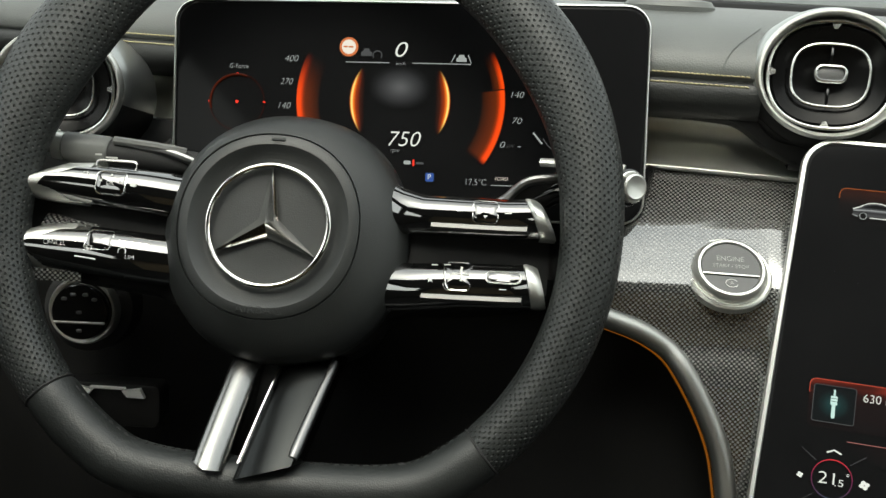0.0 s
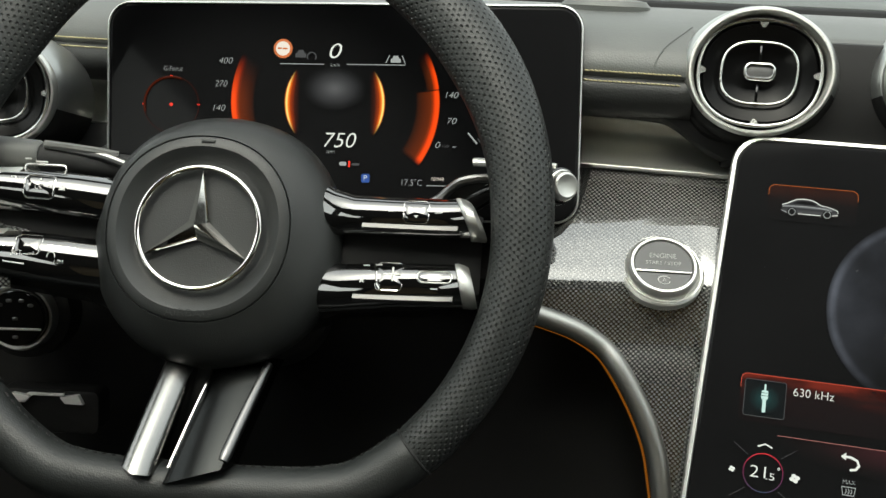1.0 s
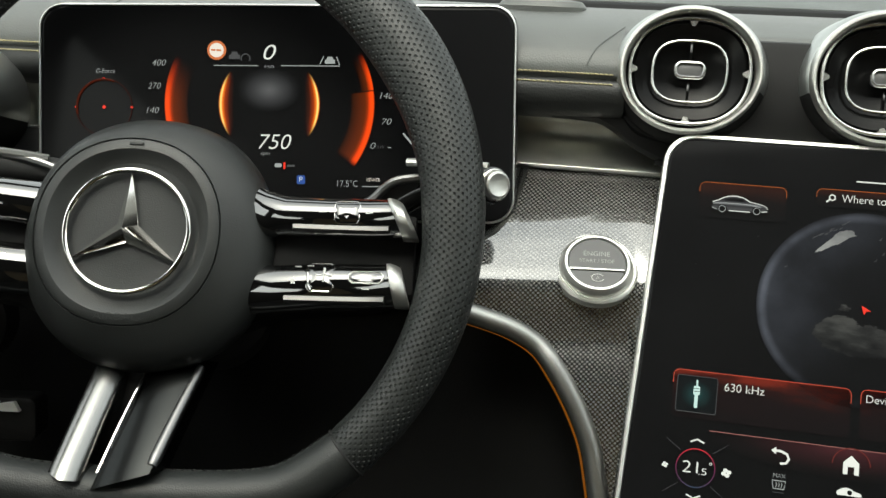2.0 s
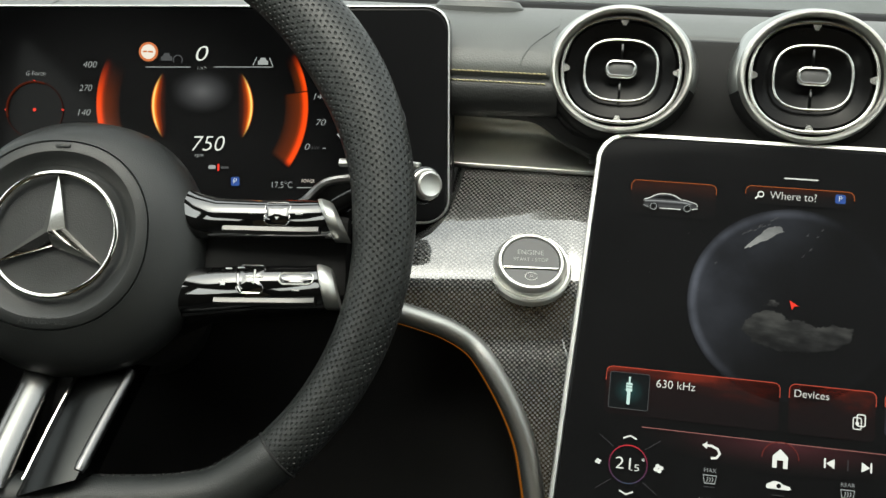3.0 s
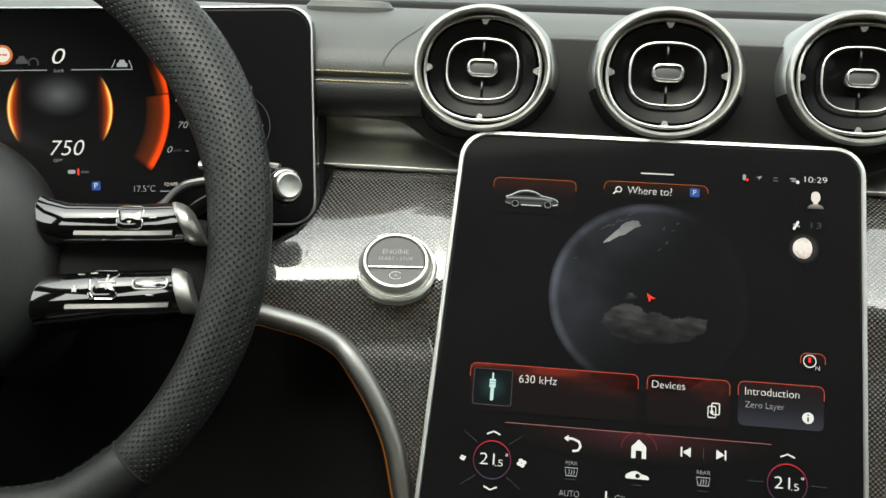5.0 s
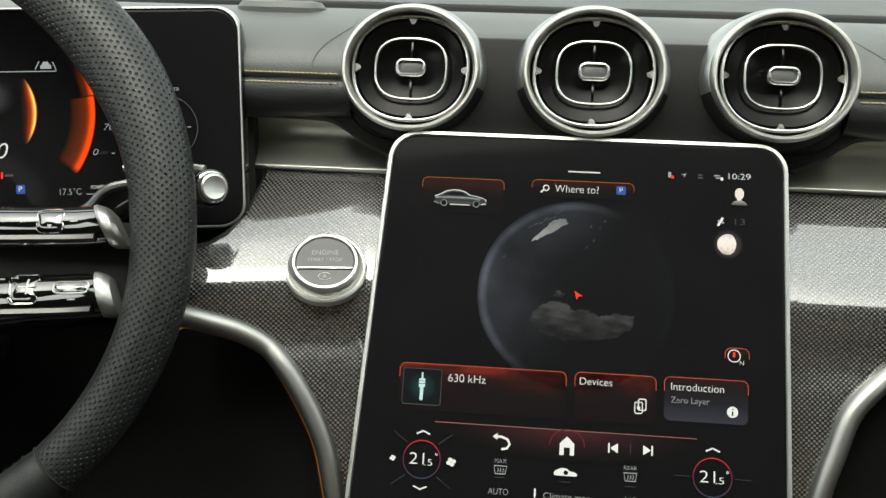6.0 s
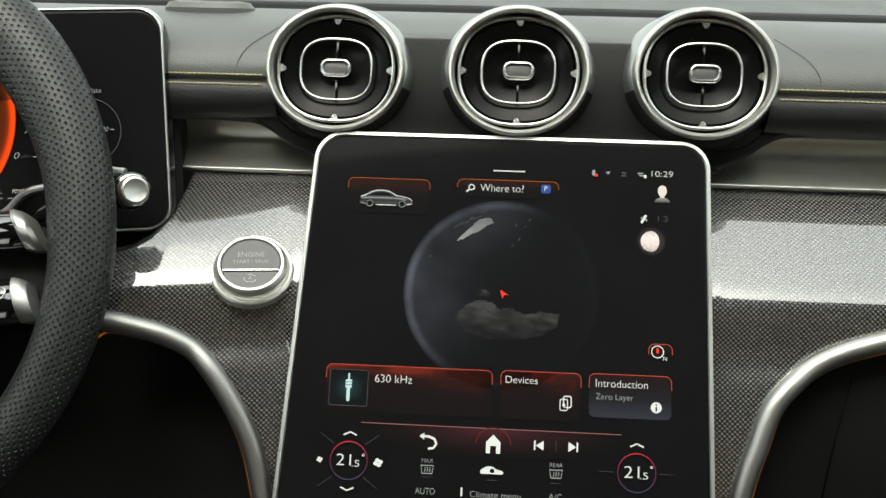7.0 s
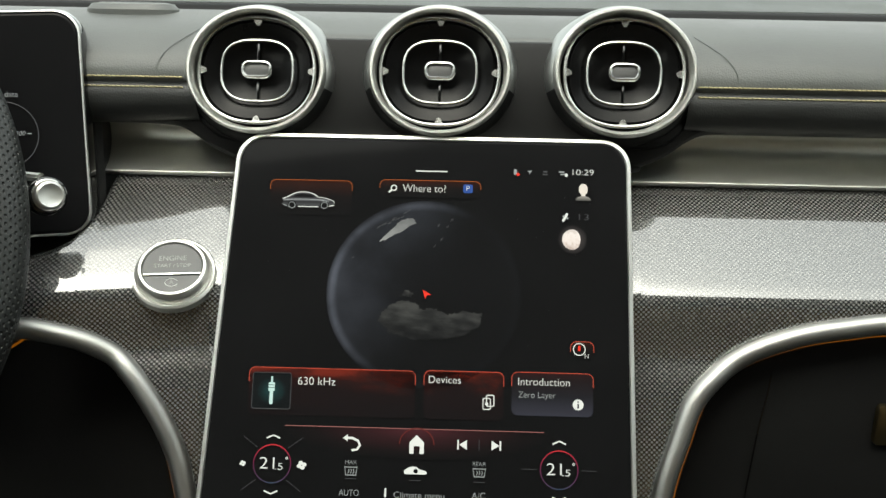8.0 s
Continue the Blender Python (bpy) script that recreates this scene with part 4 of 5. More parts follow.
part("lower_blade", blade((-0.0190, -0.0680), (0.0000, -0.0710), (-0.0255, -0.1295), (-0.0080, -0.1345), -0.002, 0.0042), DULLBLADE, wheel, "brushed silver lower spoke", sharp=50)
# right blade: a shaded copy of the left one's metal
part("lower_blade", blade((0.0100, -0.0710), (0.0440, -0.0680), (-0.0040, -0.1390), (0.0315, -0.1280), 0.0, 0.0035), BLADE, wheel, "satin metal lower spoke, coloured dark for what it reflects", sharp=50)
# bar of lighter metal draws the highlight along the rounded edge
part("blade_edge", tube(spline([(0.0398, -0.0720, -0.0330), (0.0345, -0.0970, -0.0160), (0.0285, -0.1250, 0.0016)], 8), [0.0030] + [0.0034] * 15 + [0.0026], 12), GUN, wheel, "rounded edge of the right spoke, its highlight put into lighter metal")
part("blade_edge", tube(spline([(0.0098, -0.0725, -0.0345), (0.0042, -0.0990, -0.0195), (-0.0030, -0.1340, -0.0030)], 8), 0.0008, 6), CHROME, wheel)
part("blade_backing", loft([[(-0.010, -0.066, z), (0.024, -0.066, z), (0.014, -0.140, z), (-0.018, -0.140, z)] for z in (-0.060, -0.034)], caps=(True, True)), DEEP, wheel)
part("back_cover", loft([squircle(0.058, 0.060, z, 2.4, 48) for z in (-0.115, -0.066)] , caps=(True, True)), DARK, wheel)

# ---- column, stalks, paddles ----
column = thing("steering_column", WHEEL, "black plastic steering column cover", "steering column")
part("cover", loft([squircle(0.050, 0.052, -0.110, 2.6, 40, 0, 0), squircle(0.062, 0.064, -0.125, 2.8, 40, 0, -0.004), squircle(0.070, 0.070, -0.20, 3, 40, 0, -0.01), squircle(0.075, 0.075, -0.30, 3, 40, 0, -0.02)], caps=(True, True)), DARK, column)

gear = thing("gear_lever", pose(-0.2253, 0.0485, 0.7465), "black column gear lever with a silver end button", "gear lever")
arm = part("arm", tube(spline([(-0.130, 0.036, -0.048), (-0.085, 0.024, -0.038), (-0.034, 0.0105, -0.0045), (-0.005, 0.0035, -0.0005)], 6), [0.007] * 6 + [0.009] * 6 + [0.0108] * 6 + [0.0118], 20), PIANO, gear)
for k in range(3):
    part("rib", tube([(-0.036, -0.0012, 0.0040 - 0.0045 * k), (-0.008, -0.0088, 0.0052 - 0.0045 * k)], 0.0009, 6), BRUSH, arm)
part("top_rib", tube([(-0.050, 0.010, 0.0080), (-0.012, -0.002, 0.0104), (-0.002, -0.005, 0.0098)], 0.0026, 8), SATIN, arm)
KNOB = pose(0.002, -0.0075, 0, 0, -12, -62)


def turned(profile):
    """A turned piece about the lever's axis."""
    return loft([[(z, y, x) for x, y, z in ring] for ring in disc(profile, 40)], caps=(True, True))


part("collar", turned([(0.0112, -0.012), (0.0114, -0.004), (0.0106, -0.0012), (0.0092, -0.0006)]), PIANO, gear, "glossy black collar", matrix=KNOB)
part("collar_ring", turned([(0.0093, -0.001), (0.0094, 0.0008), (0.0088, 0.0012), (0.0084, 0.0004)]), CHROME, gear, matrix=KNOB)
part("end_button", turned([(0.0082, -0.0005), (0.0083, 0.0030), (0.0078, 0.0046), (0.0066, 0.0052), (0.0054, 0.0048), (0.0020, 0.0042)]), SATIN, gear, "satin silver end button", matrix=KNOB)

stalk = thing("indicator_stalk", pose(-0.5415, 0.050, 0.7445), "grey indicator stalk with a ribbed end", "indicator stalk")
part("arm", tube(spline([(-0.012, 0.0, 0.001), (0.02, 0.003, -0.0015), (0.060, 0.010, -0.006), (0.11, 0.022, -0.012)], 6), 0.0078, 16), DARK, stalk)
part("twist_end", tube([(-0.0225, -0.001, 0.0022), (-0.021, -0.001, 0.0022), (0.004, 0.001, 0.0005), (0.006, 0.001, 0.0003)], [0.0070, 0.0092, 0.0092, 0.0080], 20), STALK, stalk, "satin grey twist end")
part("collar", tube([(-0.028, -0.0015, 0.0028), (-0.0225, -0.001, 0.0022)], [0.0085, 0.0085], 20), SATIN, stalk)
part("top_rail", tube(spline([(0.010, -0.003, 0.0082), (0.035, -0.001, 0.0058), (0.052, 0.003, 0.0028)], 6), 0.0026, 8), STALK, stalk)
for w in (0.018, 0.010):
    part("print_bar", slab(w * 0.4, 0.0010, 0.0003, 0.001, 0.0002, z=0), PRINT, stalk, matrix=pose(-0.008 + w, -0.0085, 0.002 - w * 0.2, 90, 0, 0))

for pts, side in (([(-0.325, 0.052, 0.720), (-0.306, 0.050, 0.7270), (-0.2951, 0.050, 0.7324), (-0.2819, 0.050, 0.7439), (-0.2613, 0.050, 0.7474), (-0.248, 0.052, 0.7476)], "right"), ([(-0.5233, 0.050, 0.7500), (-0.5128, 0.050, 0.7489), (-0.4989, 0.050, 0.7470), (-0.4815, 0.050, 0.7413), (-0.4711, 0.050, 0.7350), (-0.455, 0.052, 0.722)], "left")):
    pad_ob = thing("shift_paddle", pose(0, 0, 0), "curved satin grey shift paddle behind the steering wheel", "shift paddle", "shift paddles")
    part("rail", tube(spline(pts, 8), 0.0028, 10), GUN, pad_ob)
    low = [Vector(p) + Vector((0, 0.006, -0.014)) for p in pts]
    part("blade", loft([[p, q] for p, q in zip(spline(pts, 8), spline(low, 8))], closed=False), DARK, pad_ob)

# ---- lamp switch and brake switch at the driver's left ----
lamp = thing("light_switch", pose(-0.5745, 0.080, 0.6285, 80, 0, 6), "round black headlight switch with a silver ring", "switch")
part("ring", loft(disc([(0.0235, -0.012), (0.0232, -0.002), (0.0218, 0.0004), (0.0200, 0.0), (0.0190, -0.004)], 56)), SATIN, lamp)
part("dial", loft(disc([(0.0192, -0.010), (0.0190, 0.004), (0.0180, 0.0055), (0.004, 0.0058)], 48), caps=(True, True)), PIANO, lamp)
part("bar", slab(0.034, 0.0016, 0.0006, 0.001, 0.0003, cy=-0.007, z=0.0066), SATIN, lamp)
for x, y in ((-0.010, 0.009), (-0.004, 0.012), (0.004, 0.012), (0.010, 0.009), (0.0, 0.0), (0.0, -0.0125)):
    part("print_bar", slab(0.0036, 0.0022, 0.0008, 0.001, 0.0002, cx=x, cy=y, z=0.0064), GUN, lamp)
part("housing", loft(disc([(0.032, -0.03), (0.030, -0.012), (0.0236, -0.008)], 40)), DARK, lamp)
brake = thing("brake_switch", pose(-0.5545, 0.070, 0.5780, 80, 0, 3), "black parking brake lever with bright silver tips", "switch")
part("body", slab(0.070, 0.030, 0.006, 0.02, 0.002, cy=-0.012, z=-0.002), PODSKIN, brake)
for s in (-1, 1):
    part("tip", loft([[(s * 0.010, -0.001, z), (s * 0.022, 0.001, z), (s * 0.0255, -0.0055, z), (s * 0.0135, -0.0052, z)] for z in (-0.002, 0.002)], caps=(True, True)), PRINT, brake)
part("bridge", slab(0.024, 0.0016, 0.0005, 0.003, 0.0004, cy=0.0005, z=0.002), PRINT, brake)

# ---- instrument display ----
CLUSTER = pose(-0.369, 0.0927, 0.78, 76.84, 0, -0.79) @ pose(0, 0, 0, 0, 0, 2.2)
cluster = thing("instrument_display", CLUSTER, "wide black instrument display with orange gauges, switched on", "display")


def cl(x, y):
    return x + 0.0384 * y, y - 0.0384 * x


CX, CY, CW, CH = 0.0074, -0.0043, 0.3030, 0.1375
part("surround", loft([rounded(CW - 0.010, CH - 0.010, 0.012, -0.016, 8, CX, CY), rounded(CW + 0.001, CH + 0.001, 0.0165, -0.012, 8, CX, CY), rounded(CW + 0.001, CH + 0.001, 0.0165, -0.0050, 8, CX, CY), rounded(CW - 0.0018, CH - 0.0018, 0.0150, -0.0016, 8, CX, CY)]), PIANO, cluster, "glossy black outer surround")
part("frame", loft([rounded(CW - 0.0016, CH - 0.0016, 0.0152, -0.0060, 8, CX, CY), rounded(CW - 0.0016, CH - 0.0016, 0.0152, -0.0010, 8, CX, CY), rounded(CW - 0.0022, CH - 0.0022, 0.0150, 0.0002, 8, CX, CY), rounded(CW - 0.0036, CH - 0.0036, 0.0145, 0.0006, 8, CX, CY), rounded(CW - 0.0046, CH - 0.0046, 0.014, -0.0004, 8, CX, CY)]), SATIN, cluster, "slim satin silver frame")
glass = part("glass", loft([rounded(CW - 0.005, CH - 0.005, 0.0138, -0.006, 8, CX, CY), rounded(CW - 0.005, CH - 0.005, 0.0138, -0.0005, 8, CX, CY), rounded(CW - 0.008, CH - 0.008, 0.0125, 0.0, 8, CX, CY)], caps=(True, True)), GLASS, cluster, "black glass face", sharp=5)
part("back_shell", loft([rounded(0.20, 0.08, 0.02, -0.060, 8, CX, CY), rounded(CW - 0.03, CH - 0.02, 0.02, -0.040, 8, CX, CY), rounded(CW - 0.010, CH - 0.010, 0.012, -0.016, 8, CX, CY)], caps=(True, False)), DARK, cluster)

RED_STOPS = [(0.0, (0.004, 0.001, 0.0)), (0.12, (0.035, 0.006, 0.0)), (0.60, (0.12, 0.017, 0.001)), (0.70, (0.28, 0.026, 0.001)), (0.82, (0.95, 0.060, 0.004)), (0.94, (1.0, 0.085, 0.006)), (1.0, (0.10, 0.005, 0.0))]
RING_RED = lit_ramp("gauge_red", RED_STOPS, 0.9 * GLOW, ends=(0.02, 0.10))
RING_LEFT = lit_ramp("gauge_red_soft", RED_STOPS, 0.9 * GLOW, ends=(0.45, 0.05))
RING_THIN = lit_ramp("gauge_thin", [(0.0, (0.01, 0.002, 0.0)), (0.5, (0.10, 0.015, 0.001)), (0.80, (0.9, 0.060, 0.004)), (0.92, (1.0, 0.080, 0.005)), (1.0, (0.15, 0.008, 0.0))], 0.9 * GLOW, ends=(0.7, 0.02))
GOLD = lit_ramp("gauge_gold", [(0.0, (0.002, 0.0005, 0.0)), (0.30, (0.03, 0.004, 0.0)), (0.58, (0.25, 0.025, 0.001)), (0.74, (0.8, 0.16, 0.01)), (0.83, (1.0, 0.70, 0.22)), (0.88, (1.0, 0.62, 0.16)), (0.94, (0.4, 0.06, 0.004)), (1.0, (0.005, 0.001, 0.0))], 1.1 * GLOW, ends=(0.30, 0.30))
HALO = lit_ramp("grey_halo", [(0.0, (0.15, 0.15, 0.16)), (0.45, (0.06, 0.06, 0.065)), (0.8, (0.012, 0.012, 0.013)), (1.0, (0.0, 0.0, 0.0))], 0.6 * GLOW)


def arc(cx, cy, r, a0, a1, n=40):
    return [(cx + r * math.cos(radians(a0 + (a1 - a0) * k / n)), cy + r * math.sin(radians(a0 + (a1 - a0) * k / n))) for k in range(n + 1)]


GX, GY = cl(0.0036, 0.0012)
Z1, Z2 = 0.0004, 0.0007
part("power_gauge", strip(arc(GX, GY, 0.0515, 8, -36), arc(GX, GY, 0.0664, 8, -36), Z1), RING_RED, glass)
part("power_gauge", strip(arc(GX, GY, 0.0585, 30, 8), arc(GX, GY, 0.0664, 30, 8), Z1), RING_THIN, glass)
part("power_gauge", strip(arc(GX, GY, 0.0515, 152, 216), arc(GX, GY, 0.0664, 152, 216), Z1), RING_LEFT, glass)


def crescent(side):
    n = 30
    inner, outer = [], []
    for k in range(n + 1):
        t = k / n
        a = radians(-40 + 80 * t)
        w = 0.0016 + 0.0080 * math.sin(math.pi * t) ** 0.7
        ro = 0.0322
        outer.append((GX + side * ro * math.cos(a), GY + ro * math.sin(a)))
        inner.append((GX + side * (ro * math.cos(a) - w), GY + ro * math.sin(a)))
    return strip(inner, outer, Z1)


for s in (-1, 1):
    part("charge_arc", crescent(s), GOLD, glass, "glowing amber arc")


def halo(a, b, x, y):
    inner = [(x + 0.0001 * math.cos(t), y + 0.0001 * math.sin(t)) for t in np.linspace(0, 2 * math.pi, 41)]
    outer = [(x + a * math.cos(t), y + b * math.sin(t)) for t in np.linspace(0, 2 * math.pi, 41)]
    return strip(inner, outer, Z1)


part("halo", halo(0.020, 0.0140, *cl(0.0031, 0.010)), HALO, glass)


def put(text, size, x, y, material=WHITE, width=None, align="CENTER", slant=0.25, host=None, z=Z2):
    px, py = cl(x, y)
    return writing(text, size, material, host or glass, px, py, z, width=width, align=align, slant=slant)


put("0", 0.0135, 0.0026, 0.0330, width=0.0078)
put("km/h", 0.0030, 0.0026, 0.0246, GREY)
put("750", 0.0135, 0.0084, -0.0226, width=0.0205)
put("rpm", 0.0034, 0.0027, -0.0296, GREY)
put("400", 0.0056, -0.0671, 0.0237, GREY, 0.0088)
put("270", 0.0056, -0.0694, 0.0091, GREY, 0.0082)
put("140", 0.0056, -0.0698, -0.0062, GREY, 0.0080)
put("140", 0.0056, 0.0771, 0.0097, GREY, 0.0082)
put("70", 0.0056, 0.0780, -0.0064, GREY, 0.0062)
put("0", 0.0056, 0.0702, -0.0218, GREY, 0.0032)
put("kW", 0.0032, 0.0752, -0.0222, DIM)
put("17.5°C", 0.0056, 0.0553, -0.0462, GREY, 0.0128, slant=0)
put("POWER", 0.0032, 0.0713, -0.0430, PALE, 0.0082, slant=0.1)
put("G-Force", 0.0042, -0.1008, 0.0170, GREY, 0.0122, slant=0.1)
put("data", 0.0045, 0.1160, 0.0180, GREY, 0.0075, slant=0)
put("200", 0.0040, 0.1205, -0.0053, GREY, 0.0062)
for x0, x1, y in ((-0.0325, -0.0044, 0.0243), (0.0099, 0.0469, 0.0262), (0.0645, 0.0820, -0.0470), (0.0795, 0.0815, -0.0222), (0.1245, 0.1270, -0.0053)):
    part("rule", slab(x1 - x0, 0.0005, 0.0002, 0.0003, 0.0001, cx=cl((x0 + x1) / 2, y)[0], cy=cl((x0 + x1) / 2, y)[1], z=Z2), GREY, glass)
sx, sy = cl(-0.0310, 0.0333)
SIGN_RED = lit("sign_rim", (1.0, 0.28, 0.10), 0.55 * GLOW)
part("limit_sign", sheet(squircle(0.0060, 0.0060, 0, 2, 32, sx, sy), Z1), SIGN_RED, glass)
part("limit_sign", sheet(squircle(0.0045, 0.0045, 0, 2, 32, sx, sy), Z2), PALE, glass)
for x, w in ((-0.0330, 0.0026), (-0.0305, 0.0012), (-0.0290, 0.0018)):
    part("sign_print", slab(w, 0.0010, 0.0003, 0.0002, 0.0001, cx=cl(x, 0.0333)[0], cy=cl(x, 0.0333)[1], z=Z2 + 0.0003), ORANGE, glass)


def car_back(x, y, k):
    return sheet([(x + k * a, y + k * b) for a, b in ((-1, -0.6), (1, -0.6), (1, 0.1), (0.65, 0.25), (0.45, 0.75), (-0.45, 0.75), (-0.65, 0.25), (-1, 0.1))], Z2)


part("car_icon", car_back(*cl(-0.0195, 0.0303), 0.0035), DIM, glass)
part("gauge_icon", tube([(*cl(-0.0125 + 0.0028 * math.cos(t), 0.0290 + 0.0028 * math.sin(t)), Z2) for t in np.linspace(-0.6, 3.8, 16)], 0.0004, 5), DIM, glass)
part("car_icon", car_back(*cl(0.0406, 0.0300), 0.0032), GREY, glass)
for s in (-1, 1):
    part("lane_icon", tube([(*cl(0.0406 + s * 0.0062, 0.0275), Z2), (*cl(0.0406 + s * 0.0040, 0.0325), Z2)], 0.0003, 5), GREY, glass)
px, py = cl(0.0258, -0.0450)
part("park_icon", sheet(rounded(0.0052, 0.0054, 0.0008, 0, 4, px, py), Z1), BLUE, glass)
put("P", 0.0048, 0.0258, -0.0450, WHITE, slant=0)
part("plug_icon", slab(0.0045, 0.0024, 0.0008, 0.0003, 0.0001, cx=cl(0.0110, -0.0367)[0], cy=cl(0.0110, -0.0367)[1], z=Z2), GREY, glass)
part("plug_icon", slab(0.0012, 0.0042, 0.0004, 0.0003, 0.0001, cx=cl(0.0150, -0.0367)[0], cy=cl(0.0150, -0.0367)[1], z=Z2), RED, glass)
part("plug_icon", slab(0.0050, 0.0014, 0.0004, 0.0003, 0.0001, cx=cl(0.0190, -0.0367)[0], cy=cl(0.0190, -0.0367)[1], z=Z2), DIM, glass)
gx, gy = cl(-0.1009, -0.0055)
part("force_ring", tube([(gx + 0.0178 * math.cos(t), gy + 0.0178 * math.sin(t), Z2) for t in np.linspace(0, 2 * math.pi, 49)[:-1]], 0.0003, 5, loop=True), lit("force_circle", (0.5, 0.05, 0.01), 0.05 * GLOW), glass)
part("force_ring", tube([(gx + 0.0174 * math.cos(t), gy + 0.0174 * math.sin(t), Z2) for t in np.linspace(1.2, 3.4, 24)], 0.0007, 5), lit("force_arc", (0.8, 0.08, 0.0), 0.06 * GLOW), glass)
part("force_dot", sheet(squircle(0.0011, 0.0011, 0, 2, 20, gx, gy), Z2), RED, glass)
for dx, dy in ((0, 0.0178), (0, -0.0178), (0.0178, 0), (-0.0178, 0)):
    part("force_tick", sheet(squircle(0.0009, 0.0007, 0, 2, 12, gx + dx, gy + dy), Z2 + 0.0002), RED, glass)
part("dial_arc", tube([(*cl(0.1115 + 0.0195 * math.cos(t), -0.0060 + 0.0195 * math.sin(t)), Z2) for t in np.linspace(-2.6, 2.2, 40)], 0.0003, 5), DIM, glass)
part("dial_hand", tube([(*cl(0.0885, -0.0130), Z2), (*cl(0.0945, -0.0195), Z2)], 0.0006, 5), GREY, glass)

# cowl under the instrument display
cowl = thing("display_cowl", CLUSTER, "dark rounded cowl holding the instrument display", "cowl")
part("body", loft([rounded(CW + 0.010, CH + 0.010, 0.026, -0.075, 8, CX - 0.002, CY - 0.012), rounded(CW + 0.008, CH + 0.008, 0.024, -0.030, 8, CX - 0.002, CY - 0.012), rounded(CW + 0.002, CH + 0.002, 0.022, -0.026, 8, CX - 0.002, CY - 0.012)], caps=(True, True)), SOFT, cowl)

# ---- centre display ----
SCREEN = pose(0.005, 0.0006, 0.668, 65.57, 0, -10.6)
screen = thing("centre_display", SCREEN, "large upright touch display with a silver edge, switched on", "display")


def scr(w_in, z, r):
    """The display's outline, w_in inside its edge: slightly wider towards the bottom."""
    pts = []
    for x, y, _ in rounded(0.2368 - 2 * w_in, 0.2805 - 2 * w_in, r, 0, 8, -0.0176, -0.0195):
        k = 0.050 if x < -0.0176 else -0.010
        pts.append((x + (y - 0.12) * k, y, z))
    return pts


part("frame", loft([scr(0.010, -0.016, 0.010), scr(0.001, -0.010, 0.0165), scr(0.0, -0.0075, 0.0172), scr(0.0, -0.0020, 0.0172), scr(0.0006, -0.0004, 0.0168), scr(0.0026, 0.0002, 0.0152), scr(0.0032, -0.0006, 0.0149)], caps=(True, False)), SATIN, screen, "bright silver edge")
pane = part("glass", loft([scr(0.0033, -0.006, 0.0148), scr(0.0033, -0.0006, 0.0148), scr(0.0046, 0.0, 0.0138)], caps=(True, True)), GLASS, screen, "black glass face", sharp=5)
S1, S2, S3 = 0.0004, 0.0007, 0.0010
CARD = lit_ramp("card_red", [(0.0, (0.005, 0.0018, 0.002)), (0.50, (0.008, 0.0016, 0.0018)), (0.74, (0.022, 0.003, 0.002)), (0.90, (0.085, 0.008, 0.003)), (1.0, (0.22, 0.020, 0.008))], 0.62 * GLOW, along=1, cloud=1.1, fine=2.6)
CARD_DARK = lit_ramp("card_blue", [(0.0, (0.050, 0.050, 0.072)), (0.45, (0.016, 0.015, 0.020)), (0.85, (0.014, 0.006, 0.007)), (1.0, (0.035, 0.008, 0.008))], 0.6 * GLOW, along=1)
CARD_FAINT = lit_ramp("card_faint", [(0.0, (0.001, 0.001, 0.001)), (0.55, (0.004, 0.0012, 0.0008)), (1.0, (0.040, 0.008, 0.003))], 0.6 * GLOW, along=1, cloud=0.4)
EDGE_RED = lit("edge_red", (1.0, 0.16, 0.10), 0.50 * GLOW)
EDGE_ORANGE = lit("edge_orange", (1.0, 0.26, 0.07), 0.35 * GLOW)
EDGE_PINK = lit("edge_pink", (1.0, 0.40, 0.38), 0.30 * GLOW)


def card(name, x0, x1, y_top, y_bot, fill, edge, tail=0.008, skew=0.0):
    """A rounded tile with a lit upper edge."""
    w, h = x1 - x0, y_top - y_bot
    ob = part(name, sheet(rounded(w, h, 0.0034, 0, 5, (x0 + x1) / 2, (y_top + y_bot) / 2), S1), fill, pane)
    pts = [(x0, y_top - tail, S2)] + [(x0 + 0.0034 - 0.0034 * math.cos(t), y_top - 0.0034 + 0.0034 * math.sin(t), S2) for t in np.linspace(0, math.pi / 2, 6)]
    pts += [(x1 - 0.0034 + 0.0034 * math.sin(t), y_top - 0.0034 + 0.0034 * math.cos(t), S2) for t in np.linspace(0, math.pi / 2, 6)] + [(x1, y_top - tail, S2)]
    part("lit_edge", tube(pts, 0.00019, 5), edge, ob)
    return ob


def say(text, size, x, y, material=WHITE, width=None, align="LEFT", host=None):
    return writing(text, size, material, host or pane, x, y, S3, width=width, align=align)


def bar(x, y, w, h, material, name="icon_bar", r=None, host=None, z=S2):
    return part(name, slab(w, h, r or min(w, h) * 0.4, 0.0003, 0.0001, cx=x, cy=y, z=z), material, host or pane)


